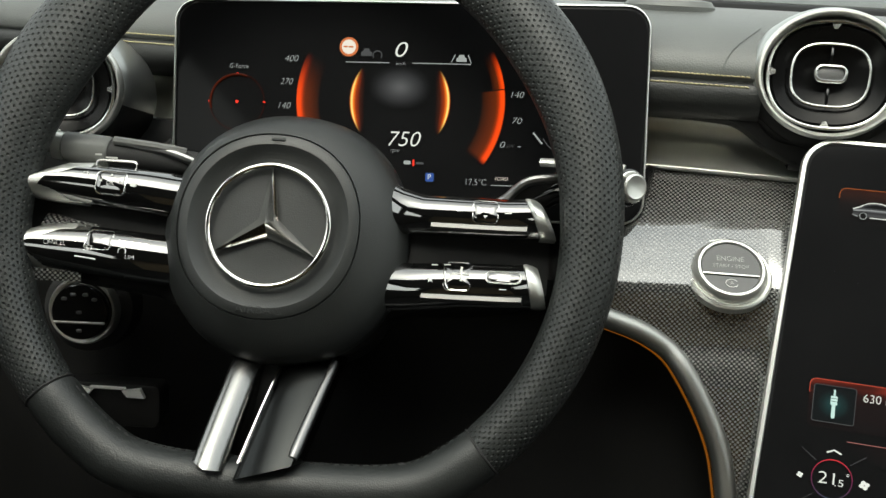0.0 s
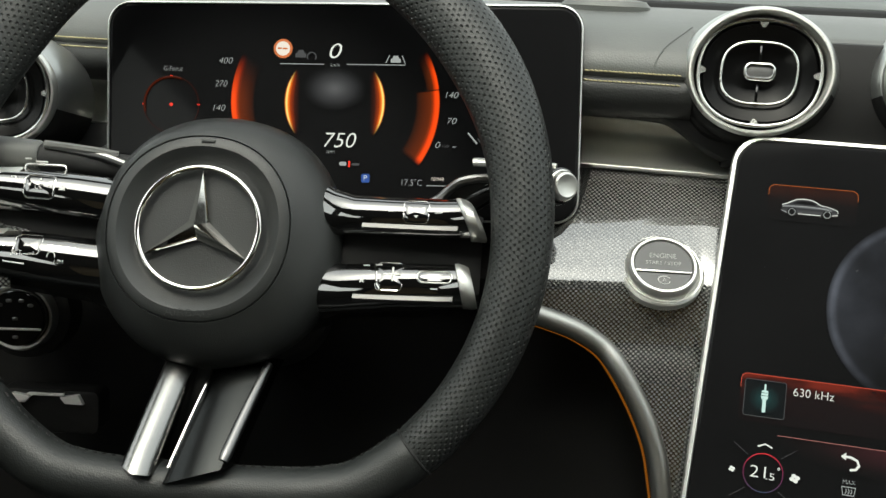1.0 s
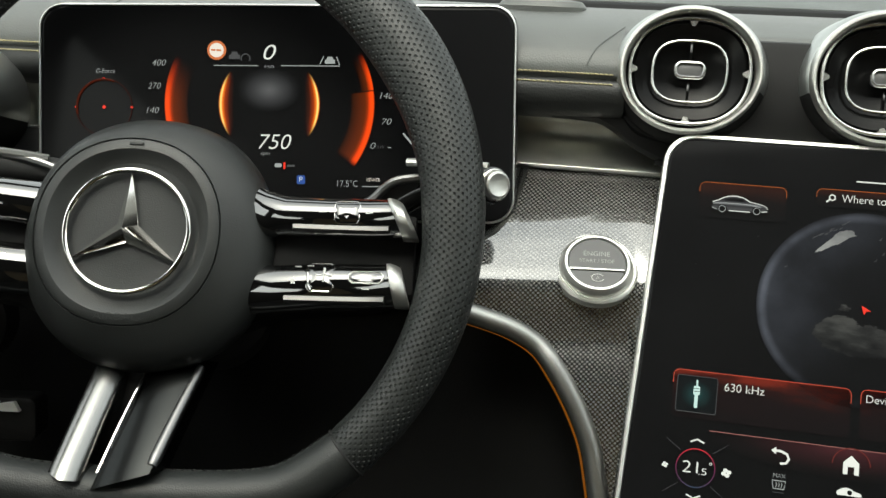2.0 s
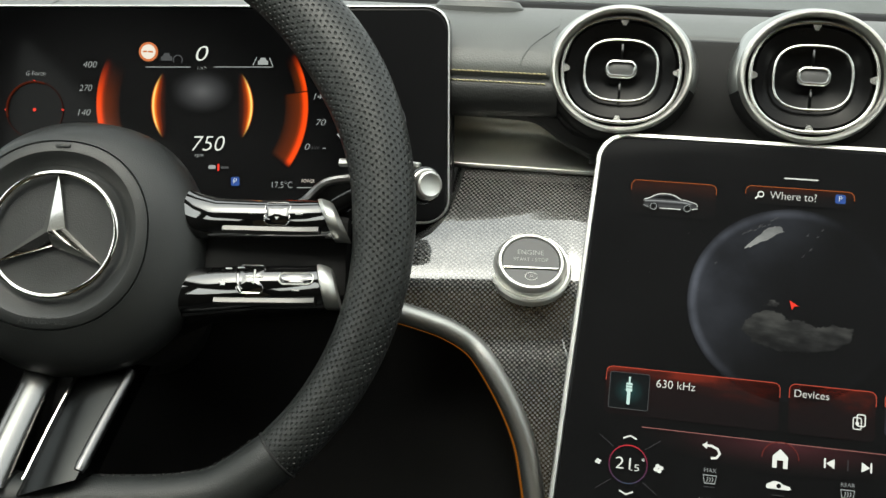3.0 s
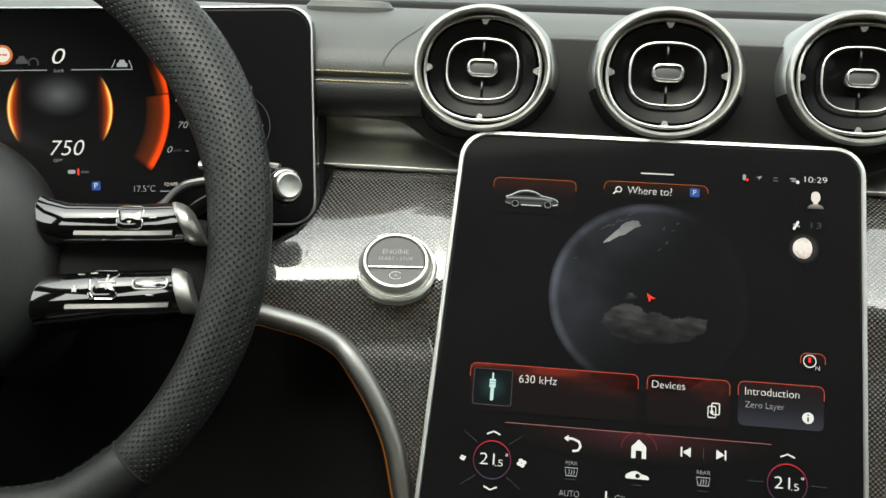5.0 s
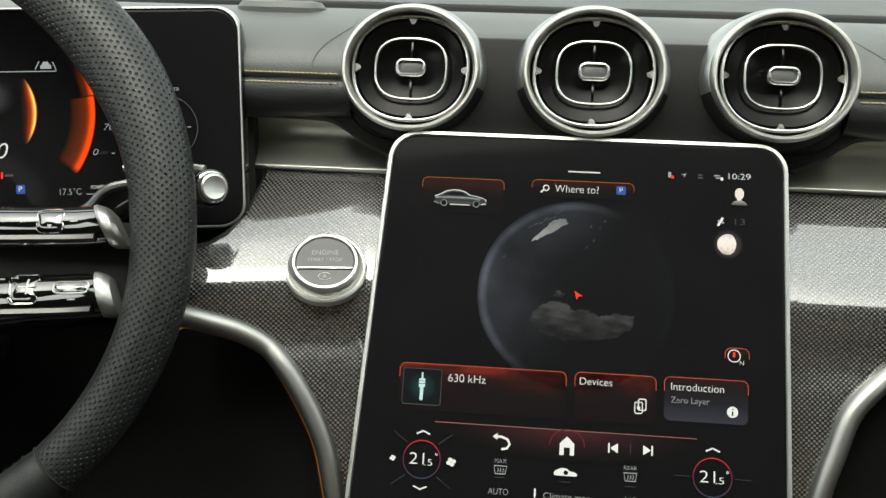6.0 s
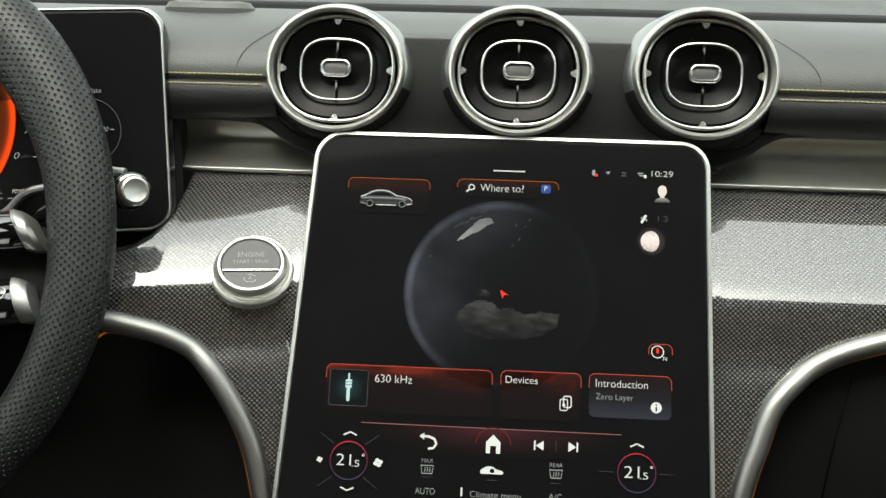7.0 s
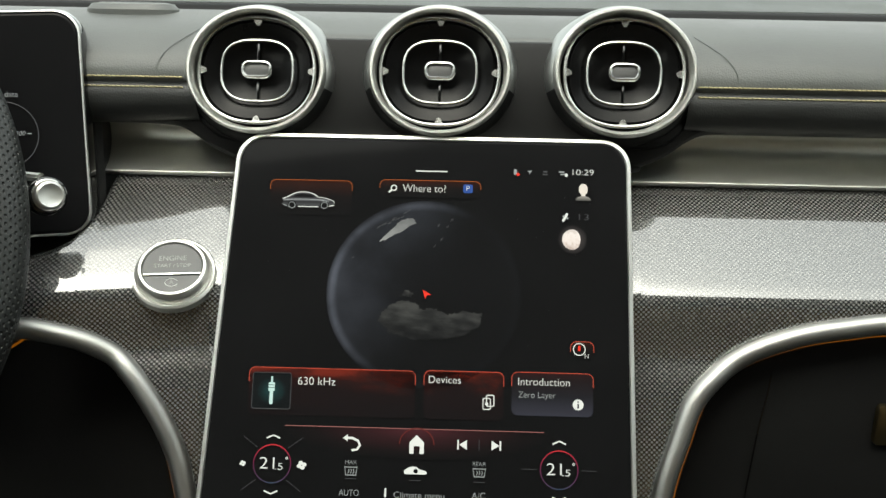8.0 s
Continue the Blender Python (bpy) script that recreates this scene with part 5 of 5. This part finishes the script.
# radio card
radio = card("radio_card", -0.1200, -0.0240, -0.0205, -0.0475, CARD, EDGE_RED)
TILE = lit_ramp("tile_teal", [(0.0, (0.020, 0.085, 0.085)), (0.45, (0.010, 0.036, 0.037)), (0.85, (0.003, 0.008, 0.009)), (1.0, (0.002, 0.004, 0.005))], 0.6 * GLOW, cloud=0.35)
part("cover_tile", sheet(rounded(0.0222, 0.0205, 0.0012, 0, 3, -0.1066, -0.0338), S1 + 0.0001), lit("tile_dark", (0.003, 0.006, 0.007), 0.5 * GLOW), radio)
part("tile_glow", strip([(-0.1066 + 0.0001 * math.cos(t), -0.0338 + 0.0001 * math.sin(t)) for t in np.linspace(0, 2 * math.pi, 41)], [(-0.1066 + 0.0095 * math.cos(t), -0.0338 + 0.0088 * math.sin(t)) for t in np.linspace(0, 2 * math.pi, 41)], S2), TILE, radio)
part("tile_edge", tube([(x, y, S3) for x, y, _ in rounded(0.0222, 0.0205, 0.0012, 0, 3, -0.1066, -0.0338)], 0.0002, 4, loop=True), DIM, radio)
MAST = lit("lit_mast", (0.75, 1.0, 0.98), 0.7 * GLOW)
bar(-0.1067, -0.0368, 0.0019, 0.0095, MAST, host=radio, z=S3)
bar(-0.1067, -0.0316, 0.0036, 0.0050, MAST, host=radio, z=S3, r=0.0006)
bar(-0.1067, -0.0276, 0.0010, 0.0042, MAST, host=radio, z=S3)
for k in range(2):
    bar(-0.1067, -0.0305 - 0.0016 * k, 0.0040, 0.0003, TEAL, host=radio, z=S3 + 0.0003)
say("630 kHz", 0.0066, -0.0916, -0.0280, width=0.0216, host=radio)
# devices card
dev = card("devices_card", -0.0190, 0.0268, -0.0200, -0.0475, CARD, EDGE_RED)
say("Devices", 0.0060, -0.0163, -0.0252, width=0.0184, host=dev)
part("device_icon", tube([(x, y, S3) for x, y, _ in rounded(0.0042, 0.0062, 0.0008, 0, 3, 0.0172, -0.0380)], 0.0003, 5, loop=True), WHITE, dev)
part("device_icon", tube([(x, y, S3) for x, y, _ in rounded(0.0042, 0.0062, 0.0008, 0, 3, 0.0192, -0.0362)], 0.00035, 5, loop=True), WHITE, dev)
bar(0.0172, -0.0380, 0.0018, 0.0018, WHITE, host=dev, z=S3)
# introduction card
intro = card("intro_card", 0.0314, 0.0780, -0.0195, -0.0440, CARD_DARK, EDGE_RED)
say("Introduction", 0.0062, 0.0351, -0.0250, width=0.0294, host=intro)
say("Zero Layer", 0.0050, 0.0352, -0.0324, GREY, width=0.0213, host=intro)
part("info_icon", sheet(squircle(0.0031, 0.0031, 0, 2, 28, 0.0694, -0.0372), S2), WHITE, intro)
bar(0.0694, -0.0380, 0.0009, 0.0026, CARD_DARK, host=intro, z=S3, r=0.0002)
bar(0.0694, -0.0356, 0.0009, 0.0008, CARD_DARK, host=intro, z=S3, r=0.0002)
# car card and search field
carcard = card("car_card", -0.1144, -0.0654, 0.0912, 0.0700, CARD_FAINT, EDGE_ORANGE, tail=0.006)
CARPAINT = lit_ramp("car_picture", [(0.0, (0.03, 0.03, 0.034)), (0.15, (0.06, 0.06, 0.065)), (0.36, (0.02, 0.02, 0.022)), (0.50, (0.20, 0.20, 0.22)), (0.58, (0.04, 0.04, 0.045)), (0.86, (0.03, 0.03, 0.035)), (1.0, (0.10, 0.10, 0.11))], 0.95 * GLOW, along=1)
body = [(-0.0155, -0.0018), (-0.0150, 0.0012), (-0.0125, 0.0024), (-0.0080, 0.0046), (-0.0030, 0.0054), (0.0020, 0.0046), (0.0060, 0.0022), (0.0110, 0.0014), (0.0148, 0.0002), (0.0156, -0.0020), (0.0140, -0.0032), (-0.0140, -0.0032)]
part("car_picture", sheet([(-0.0912 + x, 0.0782 + y) for x, y in body][::-1], S2), CARPAINT, carcard)
part("car_window", sheet([(-0.0912 + x, 0.0782 + y) for x, y in ((-0.0098, 0.0026), (-0.0060, 0.0042), (-0.0028, 0.0046), (0.0014, 0.0040), (0.0038, 0.0024))][::-1], S2 + 0.0002), GLASS, carcard)
for line, w, m in (([(-0.0154, 0.0014), (-0.0122, 0.0026), (-0.0078, 0.0049), (-0.0030, 0.0056), (0.0020, 0.0048), (0.0058, 0.0026)], 0.00030, WHITE), ([(0.0058, 0.0026), (0.0105, 0.0019), (0.0146, 0.0006), (0.0156, -0.0010)], 0.00022, WHITE),
                   ([(-0.0150, 0.0004), (-0.0060, 0.0012), (0.0050, 0.0010), (0.0120, -0.0002)], 0.00022, GREY), ([(-0.0060, -0.0033), (0.0060, -0.0033)], 0.00030, WHITE), ([(0.0125, -0.0028), (0.0156, -0.0022)], 0.00030, WHITE), ([(-0.0156, -0.0020), (-0.0125, -0.0030)], 0.00022, GREY)):
    part("car_line", tube(spline([(-0.0912 + x, 0.0782 + y, S3) for x, y in line], 5), w, 4), m, carcard)
for x in (-0.0097, 0.0097):
    part("car_wheel", sheet(squircle(0.0026, 0.0026, 0, 2, 20, -0.0912 + x, 0.0757), S3), GLASS, carcard)
    part("wheel_rim", tube([(-0.0912 + x + 0.0019 * math.cos(t), 0.0757 + 0.0019 * math.sin(t), S3 + 0.0001) for t in np.linspace(0, 2 * math.pi, 17)[:-1]], 0.00022, 4, loop=True), GREY, carcard)
field = card("search_field", -0.0489, 0.0113, 0.0925, 0.0820, CARD_FAINT, EDGE_ORANGE, tail=0.005)
say("Where to?", 0.0066, -0.0352, 0.0873, width=0.0258, host=field)
part("search_icon", tube([(-0.0404 + 0.0016 * math.cos(t), 0.0876 + 0.0016 * math.sin(t), S3) for t in np.linspace(0, 2 * math.pi, 17)[:-1]], 0.00035, 5, loop=True), WHITE, field)
part("search_icon", tube([(-0.0417, 0.0864, S3), (-0.0434, 0.0848, S3)], 0.0005, 5), WHITE, field)
part("park_icon", sheet(rounded(0.0056, 0.0052, 0.0010, 0, 4, 0.0037, 0.0880), S2), BLUE, field)
say("P", 0.0044, 0.0037, 0.0880, align="CENTER", host=field)
bar(-0.0183, 0.0983, 0.0190, 0.0007, WHITE)
# status row
say("10:29", 0.0050, 0.0658, 0.0993, width=0.0126)
bar(0.0318, 0.0990, 0.0018, 0.0034, GREY)
part("record_dot", sheet(squircle(0.0010, 0.0010, 0, 2, 16, 0.0333, 0.0975), S3), RED, pane)
part("arrow_icon", sheet([(0.0386, 0.0996), (0.0418, 0.1002), (0.0400, 0.0976), (0.0402, 0.0988)][::-1], S2), GREY, pane)
bar(0.0496, 0.0995, 0.0026, 0.0010, DIM)
bar(0.0496, 0.0978, 0.0030, 0.0010, DIM)
bar(0.0593, 0.0996, 0.0034, 0.0008, GREY)
bar(0.0602, 0.0982, 0.0034, 0.0008, GREY)
part("pin_dot", sheet(squircle(0.0009, 0.0011, 0, 2, 16, 0.0620, 0.0976), S3), WHITE, pane)
part("profile_shape", sheet(squircle(0.0026, 0.0034, 0, 2.2, 24, 0.0722, 0.0892), S2), PALE, pane)
SHOULDER = lit_ramp("profile_fade", [(0.0, (0.06, 0.058, 0.055)), (1.0, (0.42, 0.39, 0.36))], 0.8 * GLOW, along=1)
part("profile_neck", sheet(rounded(0.0024, 0.0040, 0.0006, 0, 3, 0.0722, 0.0862), S1), PALE, pane)
part("profile_base", sheet([(0.0722 + 0.0046 * math.cos(t), 0.0822 + 0.0030 * math.sin(t)) for t in np.linspace(0, math.pi, 17)], S2), SHOULDER, pane)
say("13", 0.0052, 0.0725, 0.0721, DIM, width=0.0058, align="CENTER")
part("satellite_icon", tube([(0.0602, 0.0696, S2), (0.0628, 0.0742, S2)], 0.0008, 5), WHITE, pane)
part("satellite_icon", tube([(0.0600, 0.0727, S2), (0.0634, 0.0712, S2)], 0.0006, 5), GREY, pane)
MOON = lit_ramp("moon_picture", [(0.0, (0.62, 0.50, 0.46)), (0.35, (0.95, 0.82, 0.78)), (0.75, (1.0, 0.90, 0.87)), (1.0, (0.80, 0.70, 0.67))], 0.85 * GLOW, along=1, cloud=1.3, fine=5.0)
part("moon_picture", sheet([(0.0660 + (0.0062 if math.cos(t) < 0 else 0.0046) * math.cos(t), 0.0587 + 0.0061 * math.sin(t)) for t in np.linspace(0, 2 * math.pi, 49)[:-1]], S2), MOON, pane)
MOON_HALO = lit_ramp("moon_halo", [(0.0, (0.07, 0.06, 0.06)), (0.7, (0.03, 0.026, 0.026)), (1.0, (0.0, 0.0, 0.0))], 0.6 * GLOW)
part("moon_halo", strip([(0.0660 + 0.0045 * math.cos(t), 0.0587 + 0.0045 * math.sin(t)) for t in np.linspace(0, 2 * math.pi, 41)], [(0.0660 + 0.0088 * math.cos(t), 0.0587 + 0.0088 * math.sin(t)) for t in np.linspace(0, 2 * math.pi, 41)], S1), MOON_HALO, pane)
# planet picture
part("planet_picture", sheet(squircle(0.0575, 0.0555, 0, 2, 72, -0.0205, 0.0245), S1), globe_lit(), pane, "dark picture of a planet")
ICE = lit_ramp("ice_white", [(0.0, (0.5, 0.5, 0.5)), (1.0, (0.22, 0.22, 0.23))], 0.6 * GLOW, along=1, cloud=0.9)
random.seed(7)


def ragged(points, jit, step=5):
    out = []
    for a, b in zip(points, points[1:] + points[:1]):
        for k in range(step):
            t = k / step
            out.append((a[0] + (b[0] - a[0]) * t + random.uniform(-jit, jit), a[1] + (b[1] - a[1]) * t + random.uniform(-jit, jit)))
    return out


part("ice_patch", sheet(ragged([(-0.0478, 0.0552), (-0.0440, 0.0560), (-0.0360, 0.0610), (-0.0262, 0.0665), (-0.0280, 0.0692), (-0.0340, 0.0688), (-0.0395, 0.0640)], 0.0005), S2), ICE, pane)
for k in range(10):
    x, y = -0.0490 + 0.0018 * k + random.uniform(-0.001, 0.001), 0.0620 + 0.0011 * k + random.uniform(-0.0012, 0.0012)
    part("ice_patch", sheet(ragged([(x, y), (x + 0.0022, y + 0.0014), (x + 0.0028, y + 0.0022), (x + 0.0008, y + 0.0012)], 0.0002, 3), S2), DIM, pane)
for x, y in ((-0.0060, 0.0680), (-0.0085, 0.0640), (-0.0140, 0.0645), (-0.0120, 0.0560), (-0.0160, 0.0520), (-0.0640, 0.0440)):
    part("ice_patch", sheet(ragged([(x, y), (x + 0.0012, y + 0.0006), (x + 0.0016, y + 0.0020), (x + 0.0004, y + 0.0010)], 0.0003, 3), S2), DIM, pane)
LAND = lit_ramp("land_grey", [(0.0, (0.010, 0.010, 0.011)), (0.5, (0.045, 0.045, 0.045)), (1.0, (0.11, 0.11, 0.106))], 0.45 * GLOW, along=1, cloud=2.2, fine=5.0)
part("land_patch", sheet(ragged([(-0.0470, 0.0085), (-0.0450, 0.0130), (-0.0390, 0.0185), (-0.0320, 0.0200), (-0.0250, 0.0190), (-0.0225, 0.0150), (-0.0140, 0.0160), (-0.0060, 0.0125), (0.0030, 0.0150), (0.0130, 0.0135), (0.0120, 0.0060), (0.0040, 0.0010), (-0.0100, -0.0020), (-0.0260, -0.0025), (-0.0400, 0.0010)], 0.0007, 9), S2), LAND, pane)
part("land_patch", sheet(ragged([(-0.0360, 0.0225), (-0.0310, 0.0265), (-0.0270, 0.0250), (-0.0280, 0.0222)], 0.0006), S2), LAND, pane)
part("place_arrow", sheet([(-0.0215, 0.0268), (-0.0163, 0.0238), (-0.0189, 0.0236), (-0.0198, 0.0214)][::-1], S3), RED, pane, "red place arrow")
for k in range(26):
    x, y = random.uniform(-0.12, 0.085), random.uniform(-0.012, 0.085)
    if abs(x + 0.02) > 0.05:
        part("star_speck", sheet(squircle(0.0003, 0.0003, 0, 2, 6, x, y), S2), DIM, pane)
# compass key
part("compass_ring", tube([(0.0700 + 0.0034 * math.cos(t), -0.0056 + 0.0034 * math.sin(t), S2) for t in np.linspace(0, 2 * math.pi, 25)[:-1]], 0.0003, 5, loop=True), WHITE, pane)
bar(0.0700, -0.0050, 0.0014, 0.0030, RED)
say("N", 0.0036, 0.0742, -0.0095, align="CENTER")
card("compass_key", 0.0650, 0.0784, -0.0012, -0.0110, CARD_FAINT, EDGE_RED, tail=0.006)
# lower bar
BAR_FADE = lit_ramp("bar_glow_fade", [(0.0, (0.10, 0.022, 0.030)), (0.35, (0.040, 0.009, 0.012)), (0.75, (0.006, 0.002, 0.002)), (1.0, (0.0, 0.0, 0.0))], 0.55 * GLOW)
part("bar_glow", strip([(-0.022 + 0.001 * math.cos(t), -0.0535) for t in np.linspace(math.pi, 2 * math.pi, 41)], [(-0.022 + 0.078 * math.cos(t), -0.0535 + 0.017 * math.sin(t)) for t in np.linspace(math.pi, 2 * math.pi, 41)], 0.0003), BAR_FADE, pane)
bar(-0.0240, -0.0532, 0.1480, 0.0004, EDGE_PINK, "rule")
part("back_icon", tube([(-0.0622, -0.0592, S2), (-0.0590, -0.0592, S2), (-0.0556, -0.0606, S2), (-0.0545, -0.0632, S2), (-0.0560, -0.0655, S2), (-0.0590, -0.0660, S2)], 0.0007, 5), WHITE, pane)
part("back_icon", sheet([(-0.0642, -0.0592), (-0.0615, -0.0612), (-0.0615, -0.0572)], S2), WHITE, pane)
part("home_icon", sheet([(-0.0262, -0.0670), (-0.0238, -0.0670), (-0.0238, -0.0628), (-0.0204, -0.0628), (-0.0204, -0.0670), (-0.0180, -0.0670), (-0.0180, -0.0606), (-0.0222, -0.0566), (-0.0262, -0.0606)], S2), WHITE, pane)
part("home_ring", tube([(-0.0221 + 0.0098 * math.cos(t), -0.0618 + 0.0090 * math.sin(t), S2) for t in np.linspace(0, math.pi, 25)], 0.0003, 5), lit("edge_dull", (0.6, 0.10, 0.08), 0.2 * GLOW), pane)
for x, s in ((0.0038, -1), (0.0230, 1)):
    part("skip_icon", sheet([(x + s * 0.0018, -0.0613), (x - s * 0.0026, -0.0586), (x - s * 0.0026, -0.0640)][::s], S2), WHITE, pane)
    bar(x + s * 0.0024, -0.0613, 0.0009, 0.0054, WHITE, "skip_icon", 0.0003)
bar(0.0134, -0.0613, 0.0003, 0.0060, DIM, "rule")
DIAL = lit_ramp("dial_red", [(0.0, (1.0, 0.06, 0.08)), (0.5, (0.20, 0.03, 0.10)), (1.0, (0.08, 0.12, 0.20))], 0.5 * GLOW, along=1)


def temperature(x, y, arms):
    n = 48
    for half in (1, -1):
        inner = [(x + 0.0103 * math.sin(t), y + 0.0103 * math.cos(t)) for t in np.linspace(0, math.pi * half, n)]
        outer = [(x + 0.0109 * math.sin(t), y + 0.0109 * math.cos(t)) for t in np.linspace(0, math.pi * half, n)]
        part("dial_ring", strip(inner, outer, S2), DIAL, pane)
    say("21", 0.0095, x + 0.0014, y, width=0.0084, align="RIGHT")
    say(".5", 0.0055, x + 0.0018, y - 0.0016, width=0.0044)
    part("degree_mark", tube([(x + 0.0082 + 0.0006 * math.cos(t), y + 0.0034 + 0.0006 * math.sin(t), S2) for t in np.linspace(0, 6, 10)], 0.00018, 4), WHITE, pane)
    for s, yy in ((1, y + 0.0152), (-1, y - 0.0158)):
        part("step_mark", tube([(x - 0.0038, yy - s * 0.0009, S2), (x, yy + s * 0.0008, S2), (x + 0.0038, yy - s * 0.0009, S2)], 0.00045, 5), WHITE, pane)
    for dx, dy, ex, ey in arms:
        part("dial_arm", tube([(x + dx, y + dy, S2), (x + ex, y + ey, S2)], 0.0002, 4), DIM, pane)


temperature(-0.1040, -0.0748, [(s * 0.0088, t * 0.0090, s * 0.0170, t * 0.0150) for s in (1, -1) for t in (1, -1)])
temperature(0.0588, -0.0738, [(-0.0125, 0, -0.0214, 0), (0.0125, 0, 0.0214, -0.0002)])


def fan(x, y, k):
    for a in (20, 110, 200, 290):
        part("fan_icon", sheet(squircle(0.46 * k, 0.40 * k, 0, 2, 14, x + 0.55 * k * math.cos(radians(a)), y + 0.5 * k * math.sin(radians(a))), S2), WHITE, pane)


fan(-0.1207, -0.0750, 0.0018)
fan(-0.0871, -0.0752, 0.0028)


def heat_icon(x, y, word):
    say(word, 0.0032, x, y + 0.0034, GREY, align="CENTER")
    part("demist_icon", tube([(x + a, y + b, S2) for a, b in ((-0.0036, 0.0008), (0.0036, 0.0008), (0.0028, -0.0036), (-0.0028, -0.0036))], 0.00035, 5, loop=True), GREY, pane)
    for k in (-1, 0, 1):
        part("demist_icon", tube([(x + k * 0.0014, y - 0.0002, S2), (x + k * 0.0014 + 0.0004, y - 0.0014, S2), (x + k * 0.0014 - 0.0002, y - 0.0028, S2)], 0.00028, 4), GREY, pane)


heat_icon(-0.0590, -0.0762, "MAX")
heat_icon(0.0137, -0.0752, "REAR")
part("car_key", sheet([(-0.0224 + x * 0.42, -0.0768 + y * 0.5) for x, y in body][::-1], S2), WHITE, pane)
part("car_key_ring", sheet(squircle(0.0013, 0.0013, 0, 2, 16, -0.0222, -0.0766), S3), GLASS, pane)
for x in (-0.0590, -0.0224, 0.0137):
    bar(x, -0.0818, 0.0064, 0.0003, DIM, "rule")
say("AUTO", 0.0050, -0.0652, -0.0897, GREY, width=0.0112)
bar(-0.0390, -0.0890, 0.0010, 0.0050, WHITE)
say("Climate menu", 0.0050, -0.0342, -0.0900, GREY, width=0.0285)
say("A/C", 0.0050, 0.0098, -0.0893, GREY, width=0.0076)
